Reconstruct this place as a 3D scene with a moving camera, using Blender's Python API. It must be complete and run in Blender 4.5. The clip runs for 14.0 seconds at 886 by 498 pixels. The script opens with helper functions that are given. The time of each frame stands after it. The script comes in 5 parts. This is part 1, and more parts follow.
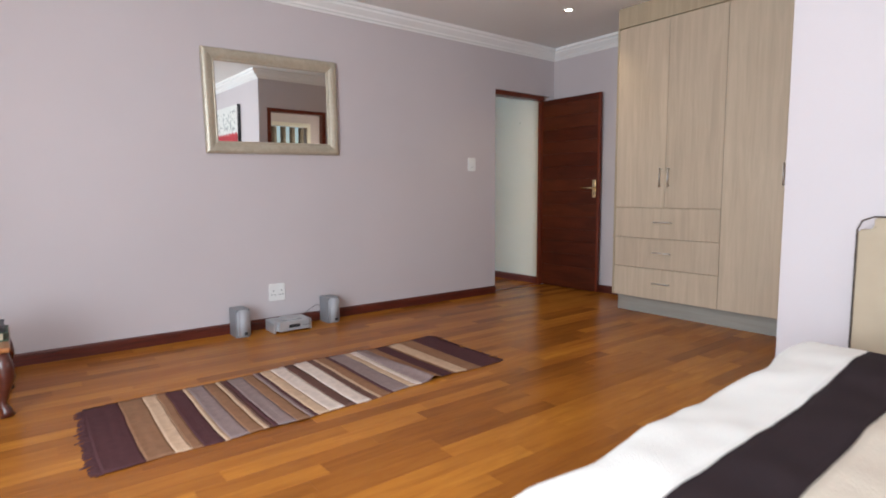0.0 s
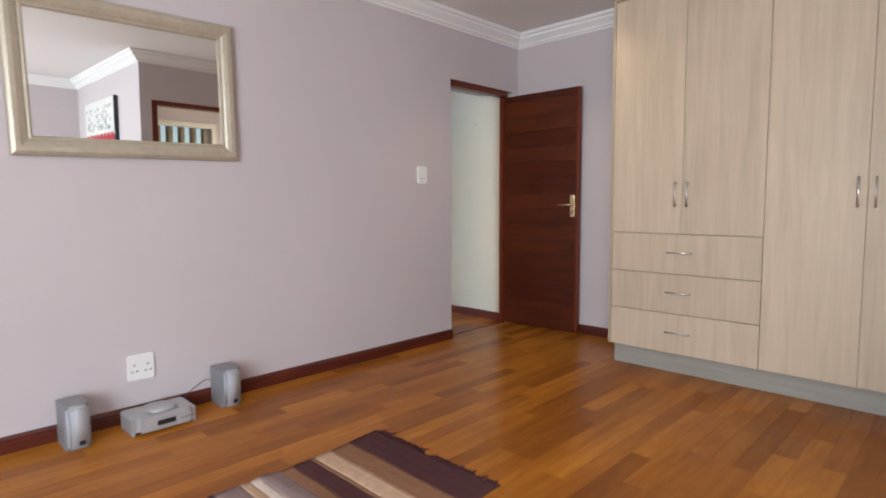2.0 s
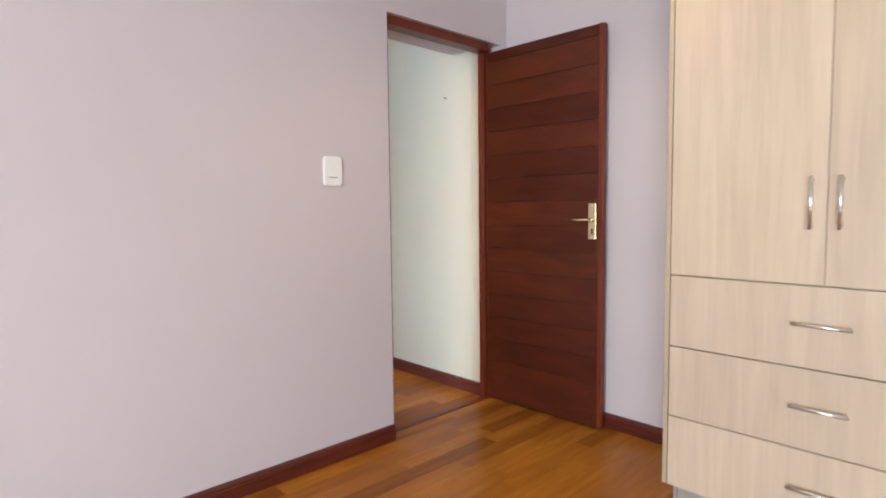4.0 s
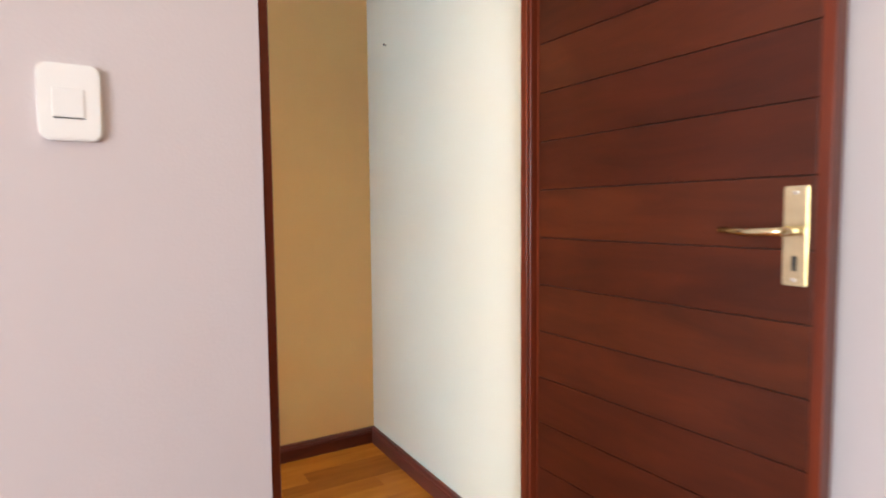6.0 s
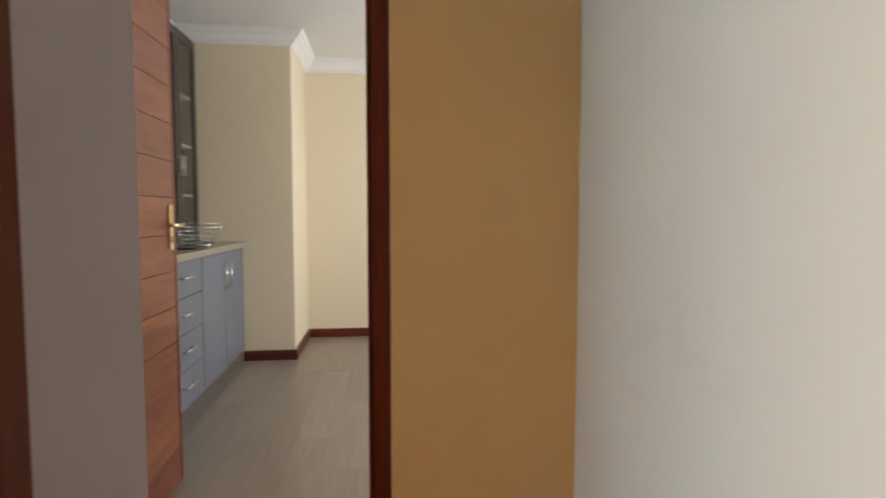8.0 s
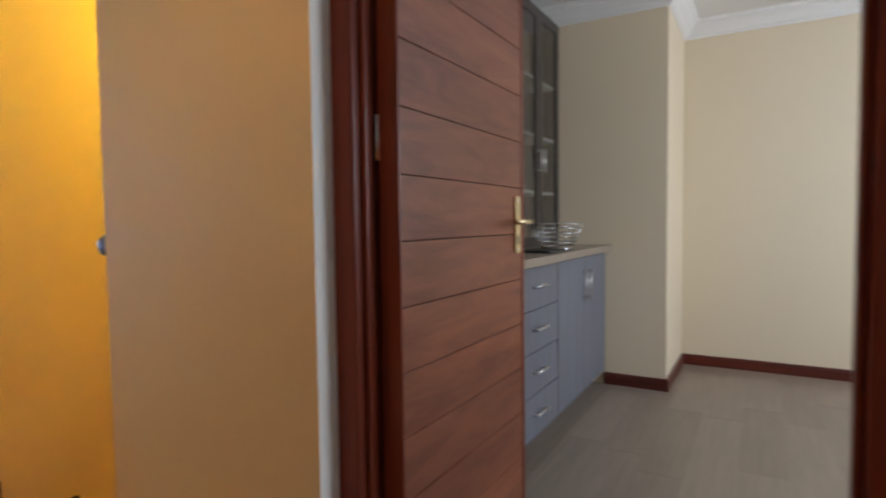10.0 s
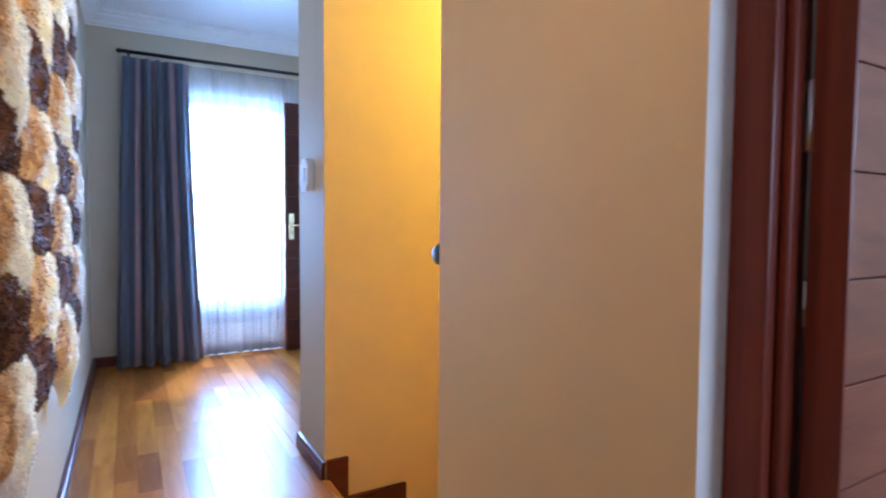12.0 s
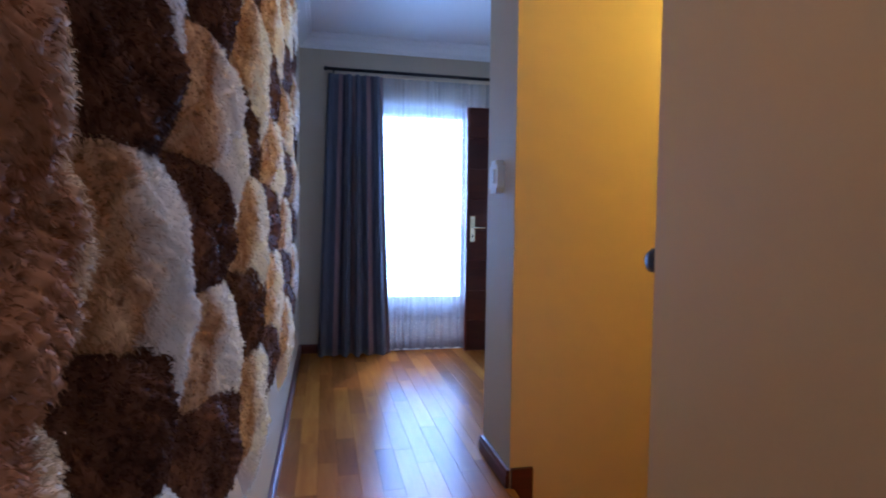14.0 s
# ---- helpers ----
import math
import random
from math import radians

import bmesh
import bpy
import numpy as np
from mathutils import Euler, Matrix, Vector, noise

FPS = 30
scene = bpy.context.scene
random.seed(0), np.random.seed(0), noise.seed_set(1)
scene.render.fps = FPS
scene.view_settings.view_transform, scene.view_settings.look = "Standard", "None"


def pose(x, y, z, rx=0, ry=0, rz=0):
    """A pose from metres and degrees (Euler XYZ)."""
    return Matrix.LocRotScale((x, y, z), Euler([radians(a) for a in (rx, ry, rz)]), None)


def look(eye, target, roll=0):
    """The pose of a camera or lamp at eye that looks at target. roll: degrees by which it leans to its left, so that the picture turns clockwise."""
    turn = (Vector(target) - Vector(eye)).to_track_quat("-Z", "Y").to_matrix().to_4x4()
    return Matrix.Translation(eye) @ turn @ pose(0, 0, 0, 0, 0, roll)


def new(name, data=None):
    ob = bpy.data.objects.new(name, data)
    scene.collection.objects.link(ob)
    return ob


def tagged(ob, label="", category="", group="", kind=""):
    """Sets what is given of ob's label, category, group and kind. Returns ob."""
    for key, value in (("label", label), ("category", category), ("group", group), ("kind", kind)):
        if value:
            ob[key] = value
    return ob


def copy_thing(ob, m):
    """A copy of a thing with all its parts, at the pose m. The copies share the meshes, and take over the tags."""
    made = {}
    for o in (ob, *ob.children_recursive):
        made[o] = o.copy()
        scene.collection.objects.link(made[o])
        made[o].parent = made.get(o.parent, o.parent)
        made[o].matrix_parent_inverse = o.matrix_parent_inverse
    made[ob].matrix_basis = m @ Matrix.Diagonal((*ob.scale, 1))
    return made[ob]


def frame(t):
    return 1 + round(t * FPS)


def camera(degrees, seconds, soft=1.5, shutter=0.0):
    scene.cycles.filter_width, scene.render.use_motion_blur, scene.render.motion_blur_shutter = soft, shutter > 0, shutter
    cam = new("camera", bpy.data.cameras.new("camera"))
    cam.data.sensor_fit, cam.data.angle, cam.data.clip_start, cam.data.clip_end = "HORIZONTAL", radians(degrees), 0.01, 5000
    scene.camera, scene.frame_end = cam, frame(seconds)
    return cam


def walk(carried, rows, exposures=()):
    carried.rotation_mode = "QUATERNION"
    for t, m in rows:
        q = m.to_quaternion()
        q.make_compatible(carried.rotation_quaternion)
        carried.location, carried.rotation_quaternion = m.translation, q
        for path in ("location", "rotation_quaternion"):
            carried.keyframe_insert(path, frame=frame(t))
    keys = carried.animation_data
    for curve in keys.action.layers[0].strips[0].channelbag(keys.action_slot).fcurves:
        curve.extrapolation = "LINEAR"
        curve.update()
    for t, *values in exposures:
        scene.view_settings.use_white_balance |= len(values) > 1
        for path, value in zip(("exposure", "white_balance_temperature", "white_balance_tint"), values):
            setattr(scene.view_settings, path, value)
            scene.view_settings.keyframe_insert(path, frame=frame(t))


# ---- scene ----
cam = camera(77.2, 14.0, soft=1.8, shutter=0.5)

PATH = [
    (0, (-4.793, -4.176, 1.025), (-3.57, -2.606, 0.828), -0.3),
    (0.5, (-4.648, -3.942, 1.054), (-3.406, -2.387, 0.856), -0.3),
    (1, (-4.504, -3.676, 1.08), (-3.219, -2.154, 0.888), -0.3),
    (1.5, (-4.346, -3.378, 1.101), (-2.983, -1.925, 0.921), -0.3),
    (2, (-4.096, -3.075, 1.107), (-2.672, -1.681, 0.939), -0.3),
    (2.5, (-3.779, -2.813, 1.108), (-2.349, -1.425, 0.941), -0.5),
    (3, (-3.418, -2.551, 1.123), (-1.979, -1.172, 0.957), -0.6),
    (3.2, (-3.245, -2.466, 1.129), (-1.809, -1.083, 0.97), -0.7),
    (5.3, (-1.523, -1.529, 1.143), (-0.331, 0.072, 1.006), -0.3),
    (5.5, (-1.398, -1.429, 1.136), (-0.241, 0.196, 1.001), -0.4),
    (6, (-1.12, -1.166, 1.119), (-0.111, 0.555, 0.987), -0.5),
    (6.5, (-0.907, -0.893, 1.12), (-0.042, 0.906, 0.995), -0.4),
    (7, (-0.725, -0.617, 1.125), (-0.012, 1.247, 0.993), -0.6),
    (7.2, (-0.682, -0.529, 1.141), (-0.044, 1.361, 1.003), -0.4),
    (9.3, (-0.612, 0.276, 1.085), (-1.214, 2.18, 0.98), -0.5),
    (9.5, (-0.676, 0.359, 1.092), (-1.385, 2.226, 0.981), -0.7),
    (10, (-0.785, 0.439, 1.084), (-1.785, 2.168, 0.985), -0.7),
    (10.5, (-0.908, 0.51, 1.092), (-2.174, 2.054, 0.988), -0.2),
    (11, (-0.99, 0.557, 1.105), (-2.468, 1.901, 1.003), -0.1),
    (11.5, (-1.05, 0.589, 1.117), (-2.679, 1.746, 1.015), 0.0),
    (12, (-1.087, 0.59, 1.116), (-2.825, 1.573, 1.019), 0.4),
    (12.5, (-1.12, 0.585, 1.116), (-2.934, 1.421, 1.022), 0.6),
    (13, (-1.163, 0.574, 1.11), (-3.031, 1.283, 1.018), 0.8),
    (13.2, (-1.194, 0.604, 1.101), (-3.091, 1.232, 1.011), 0.4),
    (13.5, (-1.187, 0.555, 1.108), (-3.102, 1.125, 1.017), 0.7),
    (14, (-1.194, 0.54, 1.111), (-3.148, 0.959, 1.02), 0.8),
]
walk(cam, [(t, look(eye, target, roll)) for t, eye, target, roll in PATH], ((0, -0.15, 6400, 10), (1, -0.12, 6400, 10), (2, 0.1, 6450, 10), (3.2, 0.4, 6450, 10), (5.5, 1.05, 6550, 10), (6.5, 0.82, 6850, 13), (7.2, 0.42, 6800, 13), (9.5, 0.2, 6500, 14), (10, -0.08, 6100, 15), (10.5, 0.08, 5600, 17), (11, 0.36, 5350, 18), (12.5, 0.15, 4950, 24), (13, -0.2, 4950, 27), (14, -0.95, 5000, 32)))

# world, large lights
world = bpy.data.worlds.new("sky_world")
world.use_nodes = True
scene.world = world
wn = world.node_tree
sky = wn.nodes.new("ShaderNodeTexSky")
sky.sky_type, sky.sun_disc = "NISHITA", False
sky.sun_elevation, sky.sun_rotation = radians(48), radians(285)
wn.links.new(sky.outputs[0], wn.nodes["Background"].inputs[0])
wn.nodes["Background"].inputs[1].default_value = 0.12


def lamp(name, kind, m, energy, color=(1, 1, 1), size=0.1, size_y=None, spread=180):
    data = bpy.data.lights.new(name, kind)
    data.energy, data.color = energy, color
    if kind == "AREA":
        data.shape, data.size, data.size_y = "RECTANGLE", size, size_y or size
        data.spread = radians(spread)
    elif kind == "SPOT":
        data.spot_size, data.spot_blend, data.shadow_soft_size = radians(spread), 0.6, size
    elif kind == "SUN":
        data.angle = size
    else:
        data.shadow_soft_size = size
    ob = new(name, data)
    ob.matrix_world = m
    return ob


lamp("sun", "SUN", look((0, 0, 0), (0.62, -0.3, -0.95)), 3.0, (1, 0.94, 0.85), size=radians(0.5))
# daylight in the window openings
lamp("bedroom_window_light", "AREA", look((-6.32, -3.7, 1.25), (0, -3.3, 0.9)), 225, (0.79, 0.90, 1.0), size=2.7, size_y=2.0)
lamp("landing_window_light", "AREA", look((-6.13, 1.38, 1.25), (0, 1.1, 1.25)), 82, (0.42, 0.69, 1.0), size=0.75, size_y=1.6, spread=95)
lamp("study_window_light", "AREA", look((1.47, 3.15, 1.5), (-2, 3.3, 1.0)), 56, (0.84, 0.93, 1.0), size=1.6, size_y=1.1)
# bathroom: unseen source, added at the side to brighten the room in the mirror
lamp("bathroom_fill_light", "AREA", look((0.05, -4.4, 1.6), (-1.5, -4.9, 1.4)), 26, (1, 0.95, 0.90), size=0.9, size_y=0.9)
lamp("stair_lamp_bulb", "POINT", pose(-2.85, 2.60, 2.25), 38, (1.0, 0.92, 0.09), size=0.06)


# ---------------- materials ----------------
def material(name, color, rough=0.6, metal=0.0, spec=0.5, grain=None, var=0.0, var_scale=3.0, bump=0.0, bump_scale=60.0, coat=0.0, piece=0.0):
    """grain: (second colour, stretch x, y, z, scale) of a wood figure; var: share by which a slow noise alters the tone."""
    mat = bpy.data.materials.new(name)
    mat.use_nodes = True
    nt = mat.node_tree
    n, l = nt.nodes, nt.links
    bsdf = n["Principled BSDF"]
    bsdf.inputs["Roughness"].default_value = rough
    bsdf.inputs["Metallic"].default_value = metal
    bsdf.inputs["Specular IOR Level"].default_value = spec
    bsdf.inputs["Coat Weight"].default_value = coat
    bsdf.inputs["Coat Roughness"].default_value = 0.12
    geo = n.new("ShaderNodeNewGeometry")
    info = n.new("ShaderNodeObjectInfo")
    rnd = n.new("ShaderNodeMath")
    rnd.operation = "ADD"
    l.new(info.outputs["Random"], rnd.inputs[0])
    l.new(geo.outputs["Random Per Island"], rnd.inputs[1])
    fr = n.new("ShaderNodeMath")
    fr.operation = "FRACT"
    l.new(rnd.outputs[0], fr.inputs[0])
    src = n.new("ShaderNodeRGB")
    src.outputs[0].default_value = (*color, 1)
    out = src.outputs[0]
    shift = n.new("ShaderNodeVectorMath")
    shift.operation = "MULTIPLY_ADD"
    l.new(fr.outputs[0], shift.inputs[0])
    shift.inputs[1].default_value = (37, 53, 71) if piece else (0, 0, 0)
    l.new(geo.outputs["Position"], shift.inputs[2])
    if grain:
        second, gx, gy, gz, gs = grain
        st = n.new("ShaderNodeVectorMath")
        st.operation = "MULTIPLY"
        l.new(shift.outputs[0], st.inputs[0])
        st.inputs[1].default_value = (gx, gy, gz)
        nz = n.new("ShaderNodeTexNoise")
        nz.inputs["Scale"].default_value, nz.inputs["Detail"].default_value = gs, 6
        nz.inputs["Roughness"].default_value, nz.inputs["Distortion"].default_value = 0.65, 0.5
        l.new(st.outputs[0], nz.inputs["Vector"])
        ramp = n.new("ShaderNodeValToRGB")
        ramp.color_ramp.elements[0].position, ramp.color_ramp.elements[1].position = 0.32, 0.68
        l.new(nz.outputs[0], ramp.inputs[0])
        mix = n.new("ShaderNodeMix")
        mix.data_type = "RGBA"
        l.new(ramp.outputs[0], mix.inputs["Factor"])
        l.new(out, mix.inputs["A"])
        mix.inputs["B"].default_value = (*second, 1)
        out = mix.outputs["Result"]
    if piece:
        hsv = n.new("ShaderNodeHueSaturation")
        mr = n.new("ShaderNodeMapRange")
        l.new(fr.outputs[0], mr.inputs[0])
        mr.inputs["To Min"].default_value, mr.inputs["To Max"].default_value = 1 - piece, 1 + piece
        l.new(mr.outputs[0], hsv.inputs["Value"])
        hm = n.new("ShaderNodeMath")
        hm.operation = "MULTIPLY_ADD"
        l.new(fr.outputs[0], hm.inputs[0])
        hm.inputs[1].default_value, hm.inputs[2].default_value = 0.03 * piece, 0.5 - 0.015 * piece
        l.new(hm.outputs[0], hsv.inputs["Hue"])
        l.new(out, hsv.inputs["Color"])
        out = hsv.outputs[0]
    if var:
        nv = n.new("ShaderNodeTexNoise")
        nv.inputs["Scale"].default_value, nv.inputs["Detail"].default_value = var_scale, 4
        l.new(geo.outputs["Position"], nv.inputs["Vector"])
        mr2 = n.new("ShaderNodeMapRange")
        mr2.inputs["From Min"].default_value, mr2.inputs["From Max"].default_value = 0.3, 0.7
        mr2.inputs["To Min"].default_value, mr2.inputs["To Max"].default_value = 1 - var, 1 + var
        l.new(nv.outputs[0], mr2.inputs[0])
        hs = n.new("ShaderNodeHueSaturation")
        l.new(mr2.outputs[0], hs.inputs["Value"])
        l.new(out, hs.inputs["Color"])
        out = hs.outputs[0]
        rr = n.new("ShaderNodeMapRange")
        l.new(nv.outputs[0], rr.inputs[0])
        rr.inputs["To Min"].default_value, rr.inputs["To Max"].default_value = rough * 0.82, min(1, rough * 1.18)
        l.new(rr.outputs[0], bsdf.inputs["Roughness"])
    if bump:
        nb = n.new("ShaderNodeTexNoise")
        nb.inputs["Scale"].default_value, nb.inputs["Detail"].default_value = bump_scale, 3
        if grain:
            l.new(st.outputs[0], nb.inputs["Vector"])
        else:
            l.new(geo.outputs["Position"], nb.inputs["Vector"])
        bp = n.new("ShaderNodeBump")
        bp.inputs["Strength"].default_value, bp.inputs["Distance"].default_value = bump, 0.004
        l.new(nb.outputs[0], bp.inputs["Height"])
        l.new(bp.outputs[0], bsdf.inputs["Normal"])
    l.new(out, bsdf.inputs["Base Color"])
    return mat


M_BED_WALL = material("bedroom_wall_paint", (0.565, 0.508, 0.512), 0.75, spec=0.25, var=0.025, var_scale=1.2, bump=0.10, bump_scale=140)
# landing walls share one cream paint; the lamp's warm glow is in this colour
M_CREAM_LAMPLIT = material("cream_paint_lamp_tinted", (0.80, 0.535, 0.240), 0.6, spec=0.35, var=0.025, var_scale=1.1, bump=0.08, bump_scale=120)
# the same cream without that glow, in a paler daylight tone
M_CREAM_DAYLIT = material("cream_paint_daylight_tone", (0.53, 0.44, 0.315), 0.65, spec=0.3, var=0.025, var_scale=1.1, bump=0.08, bump_scale=120)
M_STUDY_WALL = material("study_wall_paint", (0.77, 0.66, 0.485), 0.7, spec=0.3, var=0.02, var_scale=1.0, bump=0.08, bump_scale=120)
M_BEAD = material("white_plaster", (0.78, 0.76, 0.70), 0.6, spec=0.3, var=0.03, var_scale=6)
M_CEIL = material("ceiling_paint", (0.80, 0.79, 0.77), 0.85, spec=0.2, var=0.015, var_scale=0.9, bump=0.05, bump_scale=90)
M_CORNICE = material("cornice_plaster", (0.83, 0.82, 0.80), 0.7, spec=0.25, var=0.015)
M_FLOOR = material("jatoba_strip_floor", (0.405, 0.144, 0.020), 0.25, spec=0.13, grain=((0.295, 0.094, 0.013), 1.3, 11, 1, 2.0), var=0.08, var_scale=1.4, bump=0.05, bump_scale=5, piece=0.30)
M_SUB = material("floor_joint", (0.06, 0.025, 0.012), 0.8)
M_LAM = material("grey_laminate", (0.29, 0.228, 0.185), 0.34, spec=0.45, grain=((0.23, 0.19, 0.15), 14, 1.0, 1, 2.5), var=0.04, bump=0.03, bump_scale=5, piece=0.10)
M_MAHOG = material("mahogany_varnish", (0.185, 0.030, 0.010), 0.34, spec=0.30, grain=((0.105, 0.019, 0.008), 22, 22, 0.9, 2.0), var=0.06, var_scale=2.5, bump=0.04, bump_scale=5, coat=0.06)
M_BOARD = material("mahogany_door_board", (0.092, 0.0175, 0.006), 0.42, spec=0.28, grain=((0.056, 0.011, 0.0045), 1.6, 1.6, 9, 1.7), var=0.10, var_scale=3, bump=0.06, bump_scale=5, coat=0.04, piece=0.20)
# same mahogany boards, their colour lightened for the sky's sheen in the study
M_BOARD_SKYLIT = material("skylit_mahogany_door_board", (0.27, 0.085, 0.038), 0.42, spec=0.45, grain=((0.15, 0.042, 0.02), 1.6, 1.6, 9, 1.7), var=0.08, var_scale=3, bump=0.06, bump_scale=5, coat=0.12, piece=0.15)
M_GROOVE = material("door_groove", (0.03, 0.008, 0.004), 0.8)
M_BASE = material("mahogany_skirting", (0.13, 0.022, 0.011), 0.35, spec=0.45, grain=((0.06, 0.012, 0.008), 2, 2, 20, 2.0), var=0.12, var_scale=2.0, coat=0.1)
M_ASH = material("pale_ash_veneer", (0.565, 0.45, 0.33), 0.48, spec=0.35, grain=((0.46, 0.362, 0.262), 9, 9, 0.55, 2.6), var=0.03, bump=0.03, bump_scale=5, piece=0.05)
M_ASHH = material("pale_ash_edge", (0.47, 0.37, 0.25), 0.5, spec=0.35, grain=((0.38, 0.3, 0.2), 9, 9, 0.6, 2.6), var=0.03)
M_PLINTH = material("grey_plinth_board", (0.36, 0.335, 0.29), 0.4, spec=0.4, grain=((0.29, 0.265, 0.23), 0.6, 0.6, 12, 2.5), var=0.05)
M_STEEL = material("brushed_steel", (0.72, 0.71, 0.69), 0.34, 1.0, var=0.05, var_scale=30)
M_BRASS = material("pale_brass", (0.80, 0.68, 0.44), 0.25, 1.0, var=0.08, var_scale=25)
M_PLASTIC = material("white_plastic", (0.80, 0.79, 0.77), 0.35, spec=0.5, var=0.01)
M_SLOT = material("dark_slot", (0.02, 0.02, 0.022), 0.6)
M_CHAMP = material("champagne_frame", (0.43, 0.37, 0.28), 0.38, 0.30, var=0.07, var_scale=9, grain=((0.50, 0.44, 0.34), 6, 6, 6, 5))
M_SILVER = material("silver_plastic", (0.47, 0.47, 0.48), 0.38, 0.35, var=0.04, var_scale=14)
M_SILVERD = material("speaker_cabinet", (0.27, 0.275, 0.29), 0.42, 0.2, var=0.05, var_scale=14)
M_MESHG = material("speaker_grille", (0.46, 0.46, 0.48), 0.65, 0.2, var=0.05, bump=0.5, bump_scale=700)
M_BLACK = material("black_plastic", (0.015, 0.015, 0.017), 0.4, var=0.1)
M_CABLE = material("cable_rubber", (0.06, 0.05, 0.05), 0.6)
M_WHITE_FAB = material("white_bedspread", (0.80, 0.77, 0.72), 0.9, spec=0.1, var=0.03, var_scale=5, bump=0.35, bump_scale=220)
M_DARK_FAB = material("dark_brown_band_fabric", (0.030, 0.020, 0.022), 0.95, spec=0.08, var=0.12, var_scale=9, bump=0.4, bump_scale=260)
M_HEAD = material("headboard_suede", (0.43, 0.345, 0.25), 0.9, spec=0.1, var=0.05, var_scale=6, bump=0.25, bump_scale=180)
M_EDGE_SHADE = material("headboard_edge_shade", (0.06, 0.045, 0.035), 0.8, var=0.1)
M_GREYCAB = material("blue_grey_woodgrain", (0.18, 0.195, 0.245), 0.45, spec=0.4, grain=((0.15, 0.15, 0.16), 12, 12, 0.6, 2.6), var=0.05, piece=0.06)
M_DARKCAB = material("dark_wenge_frame", (0.075, 0.06, 0.05), 0.42, grain=((0.045, 0.036, 0.03), 12, 12, 0.7, 2.6), var=0.06)
M_TOP = material("taupe_worktop", (0.31, 0.255, 0.20), 0.35, spec=0.5, var=0.08, var_scale=40, bump=0.03)
M_SHELFIN = material("cabinet_interior", (0.10, 0.095, 0.09), 0.6, var=0.05)
M_WIRE = material("chrome_wire", (0.6, 0.6, 0.6), 0.15, 1.0, var=0.02)
M_TABLE = material("dark_table_wood", (0.10, 0.022, 0.012), 0.28, spec=0.5, grain=((0.05, 0.012, 0.008), 3, 14, 14, 2.2), var=0.08, coat=0.3)
M_TABLETOP = material("table_top_wood", (0.36, 0.14, 0.045), 0.3, spec=0.5, grain=((0.25, 0.09, 0.03), 3, 14, 14, 2.2), var=0.06, coat=0.3)
M_GREENBOOK = material("green_book_cloth", (0.05, 0.09, 0.055), 0.6, var=0.1, var_scale=20)
M_PAGES = material("book_pages", (0.55, 0.47, 0.33), 0.9, grain=((0.42, 0.35, 0.24), 1, 1, 120, 2), var=0.05)
M_RODBLACK = material("black_iron_rod", (0.02, 0.019, 0.02), 0.45, 0.4, var=0.1)
M_FRAMEWOOD = material("window_frame_wood", (0.12, 0.05, 0.03), 0.4, grain=((0.07, 0.03, 0.02), 3, 3, 14, 2), var=0.08)
M_CANVAS = material("canvas_paint_white", (0.70, 0.69, 0.65), 0.8, var=0.03, bump=0.3, bump_scale=300)
M_RED = material("canvas_paint_red", (0.42, 0.035, 0.045), 0.75, var=0.1, var_scale=18)
M_GREYP = material("canvas_paint_grey", (0.24, 0.27, 0.26), 0.75, var=0.15, var_scale=18)
M_CREAMF = material("cream_painted_frame", (0.74, 0.66, 0.50), 0.5, var=0.03)
M_TILE = material("bathroom_wall", (0.60, 0.49, 0.43), 0.5, var=0.05, var_scale=2)
M_BLIND = material("bathroom_curtain", (0.36, 0.29, 0.2), 0.8, var=0.1, var_scale=12)
M_GROUND = material("garden_ground", (0.16, 0.15, 0.09), 0.9, var=0.2, var_scale=0.4)
M_KNOB = material("dark_handrail_wood", (0.05, 0.045, 0.05), 0.35, var=0.1)


def simple(name, build):
    mat = bpy.data.materials.new(name)
    mat.use_nodes = True
    build(mat.node_tree, mat.node_tree.nodes, mat.node_tree.links)
    return mat


def _mirror(nt, n, l):
    b = n["Principled BSDF"]
    b.inputs["Base Color"].default_value = (0.86, 0.88, 0.87, 1)
    b.inputs["Metallic"].default_value, b.inputs["Roughness"].default_value = 1.0, 0.015


def _glass(nt, n, l):
    b = n["Principled BSDF"]
    b.inputs["Base Color"].default_value = (0.95, 0.97, 0.97, 1)
    b.inputs["Transmission Weight"].default_value, b.inputs["Roughness"].default_value, b.inputs["IOR"].default_value = 1.0, 0.02, 1.45


def _lampglow(nt, n, l):
    b = n["Principled BSDF"]
    b.inputs["Emission Color"].default_value = (1, 0.86, 0.66, 1)
    b.inputs["Emission Strength"].default_value = 25


